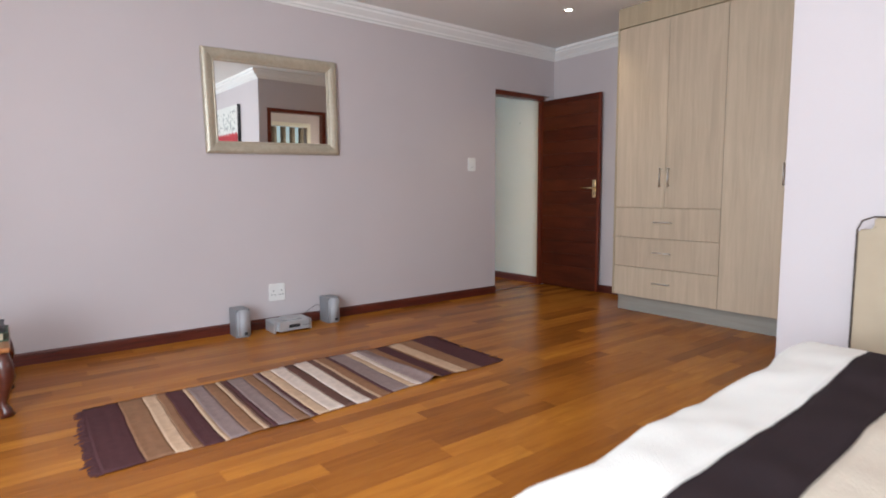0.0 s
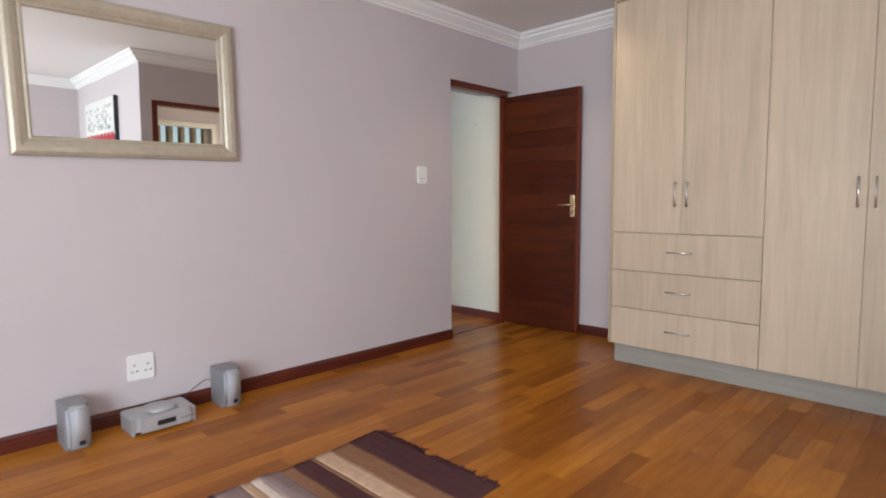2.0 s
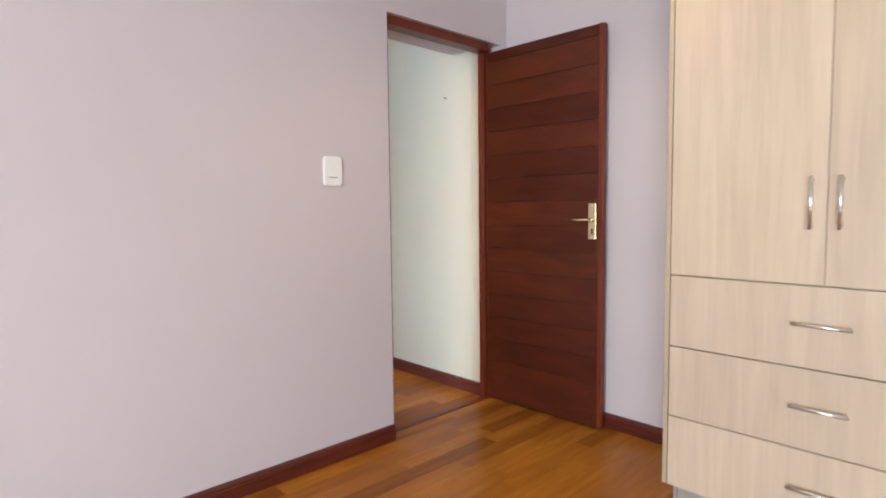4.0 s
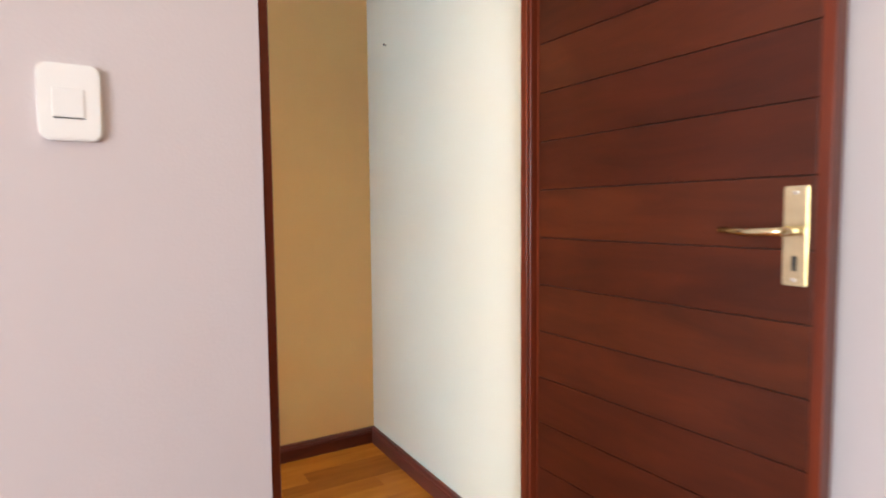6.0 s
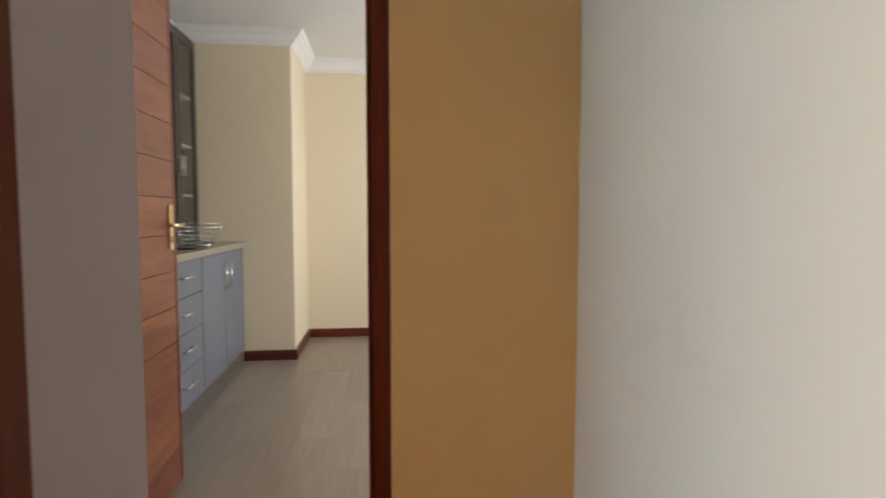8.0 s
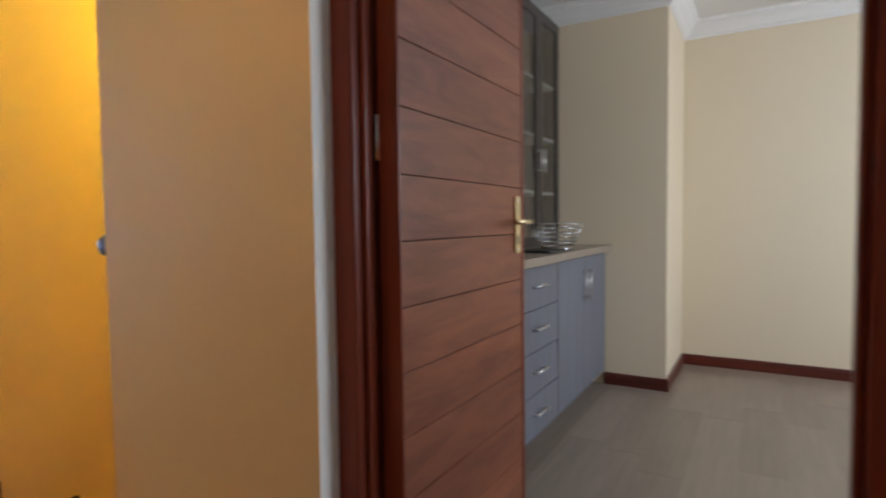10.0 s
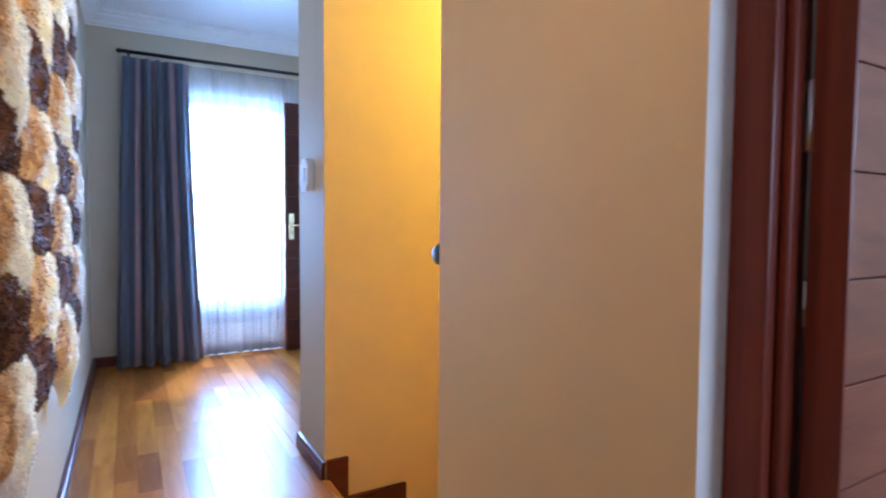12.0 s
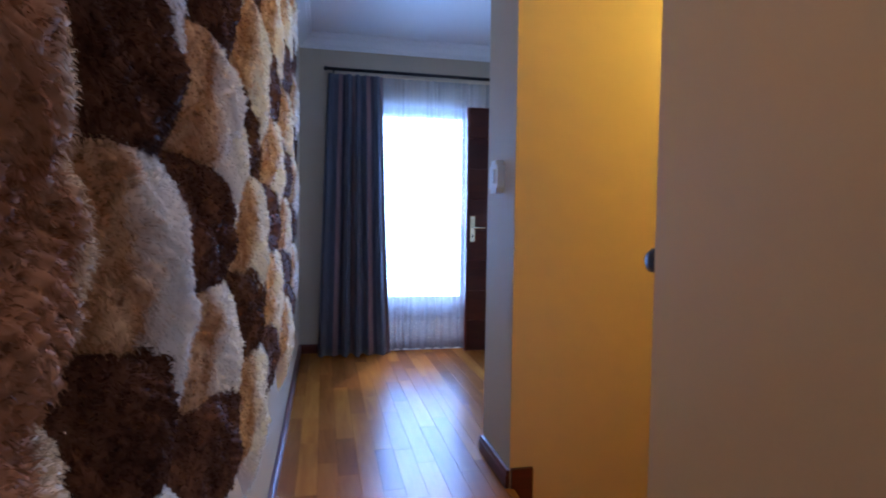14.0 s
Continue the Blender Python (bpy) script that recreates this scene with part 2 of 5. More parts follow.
def _sheer(nt, n, l):
    tr, tl, df, mx, mx2 = (n.new(k) for k in ("ShaderNodeBsdfTransparent", "ShaderNodeBsdfTranslucent", "ShaderNodeBsdfDiffuse", "ShaderNodeMixShader", "ShaderNodeMixShader"))
    tl.inputs[0].default_value, df.inputs[0].default_value = (0.86, 0.89, 0.95, 1), (0.82, 0.83, 0.86, 1)
    mx.inputs[0].default_value = 0.5
    l.new(tl.outputs[0], mx.inputs[1]), l.new(df.outputs[0], mx.inputs[2])
    wv = n.new("ShaderNodeTexNoise")
    wv.inputs["Scale"].default_value = 90
    geo = n.new("ShaderNodeNewGeometry")
    l.new(geo.outputs["Position"], wv.inputs["Vector"])
    mr = n.new("ShaderNodeMapRange")
    mr.inputs["To Min"].default_value, mr.inputs["To Max"].default_value = 0.26, 0.31
    l.new(wv.outputs[0], mr.inputs[0])
    l.new(mr.outputs[0], mx2.inputs[0])
    l.new(tr.outputs[0], mx2.inputs[1]), l.new(mx.outputs[0], mx2.inputs[2])
    l.new(mx2.outputs[0], n["Material Output"].inputs[0])


def _curtain(nt, n, l):
    """Blue-grey cloth with mauve and dark woven stripes that run down it, by the UV's width."""
    b = n["Principled BSDF"]
    b.inputs["Roughness"].default_value = 0.85
    b.inputs["Sheen Weight"].default_value = 0.2
    uv = n.new("ShaderNodeTexCoord")
    sep = n.new("ShaderNodeSeparateXYZ")
    l.new(uv.outputs["UV"], sep.inputs[0])
    m = n.new("ShaderNodeMath")
    m.operation = "MULTIPLY"
    m.inputs[1].default_value = 2
    f = n.new("ShaderNodeMath")
    f.operation = "FRACT"
    l.new(sep.outputs[0], m.inputs[0]), l.new(m.outputs[0], f.inputs[0])
    ramp = n.new("ShaderNodeValToRGB")
    ramp.color_ramp.interpolation = "CONSTANT"
    e = ramp.color_ramp.elements
    e[0].color, e[1].position, e[1].color = (0.085, 0.096, 0.138, 1), 0.40, (0.25, 0.15, 0.16, 1)
    for p, c in ((0.54, (0.055, 0.055, 0.088, 1)), (0.66, (0.10, 0.118, 0.165, 1)), (0.90, (0.23, 0.16, 0.175, 1))):
        x = e.new(p)
        x.color = c
    l.new(f.outputs[0], ramp.inputs[0])
    l.new(ramp.outputs[0], b.inputs["Base Color"])
    nz = n.new("ShaderNodeTexNoise")
    nz.inputs["Scale"].default_value = 260
    geo = n.new("ShaderNodeNewGeometry")
    l.new(geo.outputs["Position"], nz.inputs["Vector"])
    bp = n.new("ShaderNodeBump")
    bp.inputs["Strength"].default_value, bp.inputs["Distance"].default_value = 0.3, 0.002
    l.new(nz.outputs[0], bp.inputs["Height"]), l.new(bp.outputs[0], b.inputs["Normal"])


def fur(name, root, tip, pale=None, start=0.70, fleck=(0.16, 0.07, 0.032)):
    """Shaggy pile: mottled by two noises and flecked; a pale side, where given, begins across the patch near the UV's width start - 0.17."""
    def build(nt, n, l):
        b = n["Principled BSDF"]
        b.inputs["Roughness"].default_value, b.inputs["Specular IOR Level"].default_value = 0.85, 0.12
        geo = n.new("ShaderNodeNewGeometry")

        def noise_ramp(scale, detail, lo, hi):
            nz = n.new("ShaderNodeTexNoise")
            nz.inputs["Scale"].default_value, nz.inputs["Detail"].default_value = scale, detail
            l.new(geo.outputs["Position"], nz.inputs["Vector"])
            r = n.new("ShaderNodeMapRange")
            r.inputs["From Min"].default_value, r.inputs["From Max"].default_value = lo, hi
            l.new(nz.outputs[0], r.inputs[0])
            return nz.outputs[0], r.outputs[0]

        def blend(factor, a, c):
            mix = n.new("ShaderNodeMix")
            mix.data_type = "RGBA"
            l.new(factor, mix.inputs["Factor"])
            if isinstance(a, tuple):
                mix.inputs["A"].default_value = (*a, 1)
            else:
                l.new(a, mix.inputs["A"])
            mix.inputs["B"].default_value = (*c, 1)
            return mix.outputs["Result"]

        out = blend(noise_ramp(22, 5, 0.38, 0.62)[1], root, tip)
        out = blend(noise_ramp(75, 2, 0.58, 0.70)[1], out, fleck)
        if pale:
            uv = n.new("ShaderNodeTexCoord")
            sep = n.new("ShaderNodeSeparateXYZ")
            l.new(uv.outputs["UV"], sep.inputs[0])
            add = n.new("ShaderNodeMath")
            add.operation = "MULTIPLY_ADD"
            add.inputs[1].default_value = 0.35
            l.new(noise_ramp(12, 5, 0, 1)[0], add.inputs[0]), l.new(sep.outputs[0], add.inputs[2])
            r2 = n.new("ShaderNodeMapRange")
            r2.inputs["From Min"].default_value, r2.inputs["From Max"].default_value = start, start + 0.12
            l.new(add.outputs[0], r2.inputs[0])
            out = blend(r2.outputs[0], out, pale)
        l.new(out, b.inputs["Base Color"])
    return simple(name, build)


M_MIRROR, M_GLASS, M_GLOW = simple("mirror_glass", _mirror), simple("clear_glass", _glass), simple("lamp_glow", _lampglow)
M_SHEER, M_CURTAIN = simple("sheer_voile", _sheer), simple("striped_curtain_cloth", _curtain)
M_FUR_DARK = fur("dark_brown_fur", (0.075, 0.030, 0.016), (0.16, 0.070, 0.037), fleck=(0.062, 0.025, 0.014))
M_FUR_BROWN = fur("brown_fur", (0.40, 0.185, 0.086), (0.60, 0.33, 0.18), (0.84, 0.68, 0.48), 0.92, (0.22, 0.10, 0.05))
M_FUR_TAN = fur("tan_and_white_fur", (0.45, 0.235, 0.105), (0.74, 0.50, 0.28), (0.96, 0.93, 0.88), 0.60, (0.30, 0.155, 0.075))


# ---------------- mesh tools ----------------
def part(name, bm, mat, parent=None, label=""):
    me = bpy.data.meshes.new(name)
    bm.normal_update()
    bm.to_mesh(me)
    bm.free()
    for m in (mat if isinstance(mat, (list, tuple)) else [mat]):
        me.materials.append(m)
    ob = new(name, me)
    ob.parent = parent
    return tagged(ob, label) if label else ob


def thing(name, label, category, m=None, group=""):
    ob = new(name)
    ob.empty_display_size = 0.1
    if m is not None:
        ob.matrix_world = m
    return tagged(ob, label, category, group)


def box_into(bm, x0, x1, y0, y1, z0, z1, mi=0):
    v = [bm.verts.new(p) for p in ((x0, y0, z0), (x1, y0, z0), (x1, y1, z0), (x0, y1, z0), (x0, y0, z1), (x1, y0, z1), (x1, y1, z1), (x0, y1, z1))]
    made = []
    for q in ((3, 2, 1, 0), (4, 5, 6, 7), (0, 1, 5, 4), (1, 2, 6, 5), (2, 3, 7, 6), (3, 0, 4, 7)):
        f = bm.faces.new([v[i] for i in q])
        f.material_index = mi
        made.append(f)
    return made


def boxes(*specs, bevel=0.0, seg=2):
    bm = bmesh.new()
    for s in specs:
        box_into(bm, *s)
    if bevel:
        bmesh.ops.bevel(bm, geom=bm.edges[:], offset=bevel, segments=seg, profile=0.6, affect="EDGES")
    return bm


def smooth(ob):
    for p in ob.data.polygons:
        p.use_smooth = True
    return ob


def tube(points, r, sides=10, caps=True):
    """A round bar along a line of points; r a number or one for each point."""
    bm, rings = bmesh.new(), []
    pts = [Vector(p) for p in points]
    rs = r if isinstance(r, (list, tuple)) else [r] * len(pts)
    ref = None
    for i, p in enumerate(pts):
        d = (pts[min(i + 1, len(pts) - 1)] - pts[max(i - 1, 0)]).normalized()
        if ref is None:
            ref = d.orthogonal().normalized()
        ref = (ref - d * ref.dot(d)).normalized()
        side = d.cross(ref)
        rings.append([bm.verts.new(p + rs[i] * (math.cos(a) * ref + math.sin(a) * side)) for a in (2 * math.pi * k / sides for k in range(sides))])
    for a, b in zip(rings, rings[1:]):
        for k in range(sides):
            bm.faces.new((a[k], a[(k + 1) % sides], b[(k + 1) % sides], b[k]))
    if caps:
        bm.faces.new(rings[0][::-1]), bm.faces.new(rings[-1])
    bmesh.ops.recalc_face_normals(bm, faces=bm.faces[:])
    return bm


def turned(profile, sides=24, center=(0, 0, 0)):
    """A body turned round the z axis from (radius, height) pairs."""
    bm, rings = bmesh.new(), []
    for r, z in profile:
        rings.append([bm.verts.new((center[0] + r * math.cos(2 * math.pi * k / sides), center[1] + r * math.sin(2 * math.pi * k / sides), center[2] + z)) for k in range(sides)])
    for a, b in zip(rings, rings[1:]):
        for k in range(sides):
            bm.faces.new((a[k], a[(k + 1) % sides], b[(k + 1) % sides], b[k]))
    bm.faces.new(rings[0][::-1]), bm.faces.new(rings[-1])
    bmesh.ops.recalc_face_normals(bm, faces=bm.faces[:])
    return bm


def sweep(path, profile, closed=False):
    """A moulding along (x, y) corners: profile is (offset to the left of the way, z) pairs, mitred at the corners."""
    bm, rings, n = bmesh.new(), [], len(path)
    pts = [Vector((p[0], p[1])) for p in path]
    for i in range(n):
        before = (pts[i] - pts[i - 1]).normalized() if i or closed else None
        after = (pts[(i + 1) % n] - pts[i]).normalized() if i < n - 1 or closed else None
        before, after = before or after, after or before
        n1, n2 = Vector((-before.y, before.x)), Vector((-after.y, after.x))
        m = (n1 + n2) / max(0.2, 1 + n1.dot(n2))
        rings.append([bm.verts.new((pts[i].x + m.x * o, pts[i].y + m.y * o, z)) for o, z in profile])
    k = len(profile)
    for i in range(n if closed else n - 1):
        a, b = rings[i], rings[(i + 1) % n]
        for j in range(k):
            bm.faces.new((a[j], b[j], b[(j + 1) % k], a[(j + 1) % k]))
    if not closed:
        bm.faces.new(rings[0]), bm.faces.new(rings[-1][::-1])
    bmesh.ops.recalc_face_normals(bm, faces=bm.faces[:])
    return bm


def wall(name, axis, a0, a1, d0, d1, z0, z1, mats, openings=(), label=""):
    """A wall along axis from a0 to a1, between the faces d0 (mats[0]) and d1 (mats[1]); openings (a, b, z, Z) go through it, their reveals in mats[2]."""
    us = sorted({a0, a1, *(v for o in openings for v in o[:2])})
    vs = sorted({z0, z1, *(v for o in openings for v in o[2:])})
    bm = bmesh.new()

    def full(i, j):
        if not (0 <= i < len(us) - 1 and 0 <= j < len(vs) - 1):
            return False
        u, v = (us[i] + us[i + 1]) / 2, (vs[j] + vs[j + 1]) / 2
        return not any(o[0] < u < o[1] and o[2] < v < o[3] for o in openings)

    def quad(pts, mi):
        f = bm.faces.new([bm.verts.new((u, d, v) if axis == "x" else (d, u, v)) for u, d, v in pts])
        f.material_index = mi

    for i in range(len(us) - 1):
        for j in range(len(vs) - 1):
            if full(i, j):
                u0, u1, v0, v1 = us[i], us[i + 1], vs[j], vs[j + 1]
                quad(((u0, d0, v0), (u1, d0, v0), (u1, d0, v1), (u0, d0, v1)), 0)
                quad(((u1, d1, v0), (u0, d1, v0), (u0, d1, v1), (u1, d1, v1)), 1)
                if not full(i - 1, j):
                    quad(((u0, d1, v0), (u0, d0, v0), (u0, d0, v1), (u0, d1, v1)), 2)
                if not full(i + 1, j):
                    quad(((u1, d0, v0), (u1, d1, v0), (u1, d1, v1), (u1, d0, v1)), 2)
                if not full(i, j - 1):
                    quad(((u0, d0, v0), (u0, d1, v0), (u1, d1, v0), (u1, d0, v0)), 2)
                if not full(i, j + 1):
                    quad(((u0, d0, v1), (u1, d0, v1), (u1, d1, v1), (u0, d1, v1)), 2)
    bmesh.ops.remove_doubles(bm, verts=bm.verts[:], dist=1e-5)
    bmesh.ops.recalc_face_normals(bm, faces=bm.faces[:])
    mats = list(mats) + [mats[0]] * (3 - len(mats))
    return tagged(part(name, bm, mats), label or "smooth painted plaster wall", "wall", kind="structure")


def structure(ob, label, category):
    return tagged(ob, label, category, kind="structure")


# ---------------- large structure ----------------
CEIL, HCEIL, SCEIL = 2.57, 2.655, 2.49      # ceilings of bedroom, landing and study
BW = M_BED_WALL
HN, RW = 1.309, 0.335      # landing: its north wall and its south wall with the fur hanging
wall("wall_bedroom_north", "x", -6.6, -0.10, 0.0, RW, 0.0, 2.8, (BW, M_CREAM_DAYLIT, BW), ((-0.860, -0.10, -0.1, 2.078),), "mauve-grey painted wall with a doorway")
wall("wall_bedroom_corner", "x", -0.10, 0.2, 0.0, 0.104, 0.0, 2.8, (BW, M_CREAM_DAYLIT), ((-0.10, -0.03, -0.1, 2.078),), "short mauve-grey wall beside the door")
wall("wall_bedroom_east", "y", -3.18, 0.0, 0.02, 0.2, 0.0, 2.8, (BW, BW))
wall("wall_bathroom_front", "x", -2.14, 0.2, -3.31, -3.18, 0.0, 2.8, (M_TILE, BW, BW), ((-2.03, -1.18, -0.1, 2.10),), "mauve-grey wall with a doorway to the bathroom")
wall("wall_headboard", "y", -5.55, -3.31, -2.14, -2.0, 0.0, 2.8, (BW, M_TILE))
wall("wall_bedroom_south", "x", -6.6, -2.0, -5.70, -5.55, 0.0, 2.8, (BW, BW))
wall("wall_bedroom_west", "y", -5.55, 0.0, -6.6, -6.4, 0.0, 2.8, (M_BEAD, BW), ((-5.05, -2.35, 0.15, 2.15),), "mauve-grey wall with a wide window opening")
wall("wall_bathroom_back", "x", -2.0, 0.2, -5.7, -5.55, 0.0, 2.8, (M_TILE, M_TILE), ((-1.25, -0.40, 0.9, 2.12),))
# the opening here is unseen, added to hold the bathroom fill
wall("wall_bathroom_east", "y", -5.55, -3.31, 0.06, 0.2, 0.0, 2.8, (M_TILE, M_TILE), ((-4.9, -3.9, 1.1, 2.1),))
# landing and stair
wall("wall_landing_east", "y", 0.106, HN, -0.072, 0.2, 0.0, 2.8, (M_CREAM_DAYLIT, M_CREAM_DAYLIT), (), "cream painted end wall of the landing in its daylight tone")
wall("wall_study_front", "x", -2.377, 0.2, HN, 1.466, 0.0, 2.8, (M_CREAM_LAMPLIT, M_STUDY_WALL, M_BEAD), ((-1.598, -0.606, -0.1, 2.12),), "cream wall, tinted ochre for lamp glow, with a white-edged doorway")
# one cream pier; its stair side carries the lamp-tinted copy
wall("wall_stair_west", "y", HN, 4.6, -3.77, -3.378, -2.6, 2.8, (M_CREAM_DAYLIT, M_CREAM_LAMPLIT, M_CREAM_DAYLIT), (), "cream wall beside the stairs")
wall("wall_stair_east", "y", 1.466, 4.93, -2.377, -2.20, -2.6, 2.8, (M_CREAM_LAMPLIT, M_STUDY_WALL))
wall("wall_stair_end", "x", -3.378, -2.377, 4.6, 4.75, -2.6, 2.8, (M_CREAM_LAMPLIT, M_CREAM_LAMPLIT))
wall("wall_landing_window", "y", RW, 4.6, -6.20, -5.982, -0.2, 2.8, (M_BEAD, M_CREAM_DAYLIT, M_BEAD), ((0.94, 2.50, 0.0, 2.12),), "cream wall round a tall glazed opening")
wall("wall_landing_far", "x", -5.982, -3.77, 4.6, 4.75, -0.2, 2.8, (M_CREAM_DAYLIT, M_CREAM_DAYLIT))
# study
wall("wall_study_far", "x", -2.20, 1.6, 4.90, 5.08, 0.0, 2.8, (M_STUDY_WALL, M_BEAD), (), "cream painted far wall of the study")
wall("wall_study_nib", "y", 4.12, 4.90, -2.20, -1.305, 0.0, 2.8, (M_STUDY_WALL, M_STUDY_WALL, M_STUDY_WALL), (), "cream boxed-out pier in the study corner")
wall("wall_study_east", "y", HN, 4.90, 1.45, 1.6, 0.0, 2.8, (M_STUDY_WALL, M_BEAD), ((2.3, 4.0, 0.95, 2.05),))
wall("wall_study_front_east", "x", 0.2, 1.45, HN, 1.466, 0.0, 2.8, (M_BEAD, M_STUDY_WALL))

for nm, x0, x1, y0, y1, z in (("ceiling_bedroom", -6.4, 0.02, -5.55, 0.0, CEIL), ("ceiling_landing", -5.982, -0.072, RW, HN, HCEIL), ("ceiling_study", -2.20, 1.45, 1.466, 4.90, SCEIL),
                              ("ceiling_stair", -3.378, -2.377, HN, 4.6, HCEIL), ("ceiling_landing_far", -5.982, -3.77, HN, 4.6, HCEIL)):
    structure(part(nm, boxes((x0, x1, y0, y1, z, z + 0.06)), M_CEIL), "smooth white painted ceiling", "ceiling")
structure(part("roof_slab", boxes((-6.7, 1.7, -5.8, 5.2, 2.80, 2.95)), M_BEAD), "flat concrete roof slab", "roof")

for nm, x0, x1, y0, y1, mt in (("floor_slab_bedroom", -6.4, 0.2, -5.55, 0.165, M_SUB), ("floor_slab_landing", -5.982, -0.072, 0.165, HN, M_SUB), ("floor_slab_far", -5.982, -3.77, HN, 4.6, M_SUB),
                               ("floor_slab_study", -2.20, 1.45, HN, 4.90, M_SUB)):
    structure(part(nm, boxes((x0, x1, y0, y1, -0.20, -0.012)), mt), "dark bed under the floor boards", "floor")
structure(part("ground", boxes((-900, 900, -900, 900, -2.9, -2.75)), M_GROUND), "dry garden ground outside the house", "ground")

# cornices
CORN = ((0.0, 0.0), (0.012, 0.0), (0.016, 0.012), (0.030, 0.018), (0.034, 0.032), (0.062, 0.055), (0.074, 0.064), (0.078, 0.080), (0.096, 0.088), (0.100, 0.110), (0.0, 0.110))


def cornice(name, path, top, closed=False):
    structure(part(name, sweep(path, [(o, top - 0.111 + z) for o, z in CORN], closed), M_CORNICE), "white stepped plaster cornice under the ceiling", "cornice")


cornice("cornice_bedroom", ((0.02, -1.258), (0.02, 0.0), (-6.4, 0.0), (-6.4, -5.55), (-2.14, -5.55), (-2.14, -3.18), (-0.63, -3.18)), CEIL)
cornice("cornice_study", ((1.45, 4.90), (-1.305, 4.90), (-1.305, 4.12), (-2.20, 4.12), (-2.20, 1.466), (1.45, 1.466)), SCEIL, True)
cornice("cornice_landing", ((-3.378, HN), (-3.77, HN), (-3.77, 4.6), (-5.982, 4.6), (-5.982, RW), (-0.072, RW), (-0.072, HN), (-2.377, HN)), HCEIL)

# skirtings
SKIRT = ((0.0, 0.0), (0.018, 0.0), (0.018, 0.052), (0.014, 0.055), (0.014, 0.060), (0.017, 0.063), (0.012, 0.074), (0.0, 0.076))


def skirting(name, path, z=0.0):
    structure(part(name, sweep(path, [(o, h + z) for o, h in SKIRT]), M_BASE), "dark mahogany skirting board with a moulded top", "baseboard")


skirting("baseboard_north", ((-0.862, 0.0), (-6.4, 0.0), (-6.4, -5.55), (-2.14, -5.55), (-2.14, -3.18), (-2.08, -3.18)))
skirting("baseboard_east", ((0.02, -1.255), (0.02, -0.0)))
skirting("baseboard_landing_east", ((-0.072, 0.108), (-0.072, HN), (-0.604, HN)))
skirting("baseboard_landing_north", ((-1.600, HN), (-2.377, HN)))
skirting("baseboard_rug_wall", ((-5.982, 0.935), (-5.982, RW), (-0.875, RW)))
skirting("baseboard_pier", ((-3.378, HN), (-3.77, HN), (-3.77, 4.6)))
skirting("baseboard_study", ((1.45, 4.90), (-1.305, 4.90), (-1.305, 4.12), (-1.69, 4.12)))


# ---------------- doors ----------------
def door_frame(name, x0, x1, y0, y1, top, w0, w1, head, label, rebate=0.012, stop=0.42, stop_end=None, right_front=None, ease=0.003):
    """A timber lining in an opening: two jambs, w0 and w1 wide, each with a stop, and a head; right_front: where the right jamb's face lies, if set back."""
    root = structure(new(name), label, "door frame")
    for xa, xb, st, front in ((x0, x0 + w0, 1, y0), (x1 - w1, x1, -1, right_front or y0)):
        lath = (xb, xb + rebate) if st > 0 else (xa - rebate, xa)
        part("jamb", boxes((xa, xb, front, y1, 0, top), bevel=0.005, seg=3), M_MAHOG, root)
        part("stop", boxes((*lath, max(front + 0.004, y0 + (y1 - y0) * stop), stop_end or y1 - 0.002, 0.0, top - head), bevel=ease, seg=3), M_MAHOG, root)
    part("head", boxes((x0 + w0, x1 - w1, y0, y1, top - head, top), bevel=0.004), M_MAHOG, root)
    return root


def lever(parent, x, y, z, sx, dy, plate_h=0.18):
    """A lever handle on a long plate; sx: the side it stands out to, dy: the way its lever points."""
    bm = boxes((x, x + sx * 0.006, y - 0.021, y + 0.021, z - plate_h * 0.55, z + plate_h * 0.45)) if sx > 0 else boxes((x + sx * 0.006, x, y - 0.021, y + 0.021, z - plate_h * 0.55, z + plate_h * 0.45))
    bmesh.ops.bevel(bm, geom=bm.edges[:], offset=0.002, segments=2, affect="EDGES")
    h = part("handle", bm, M_BRASS, parent, "polished pale brass lever handle on a long plate")
    smooth(part("lever", tube([(x, y, z), (x + sx * 0.045, y, z), (x + sx * 0.052, y + dy * 0.012, z), (x + sx * 0.052, y + dy * 0.06, z - 0.002), (x + sx * 0.050, y + dy * 0.115, z + 0.001)], [0.009, 0.009, 0.009, 0.008, 0.0065]), M_BRASS, h))
    bm = boxes((x + sx * 0.0062, x + sx * 0.0072, y - 0.004, y + 0.004, z - plate_h * 0.40, z - plate_h * 0.25)) if sx > 0 else boxes((x + sx * 0.0072, x + sx * 0.0062, y - 0.004, y + 0.004, z - plate_h * 0.40, z - plate_h * 0.25))
    part("keyhole", bm, M_SLOT, h)
    for dz in (plate_h * 0.38, -plate_h * 0.49):
        part("screw", boxes((min(x, x + sx * 0.0075), max(x, x + sx * 0.0075), y - 0.003, y + 0.003, z + dz - 0.003, z + dz + 0.003), bevel=0.001), M_STEEL, h)


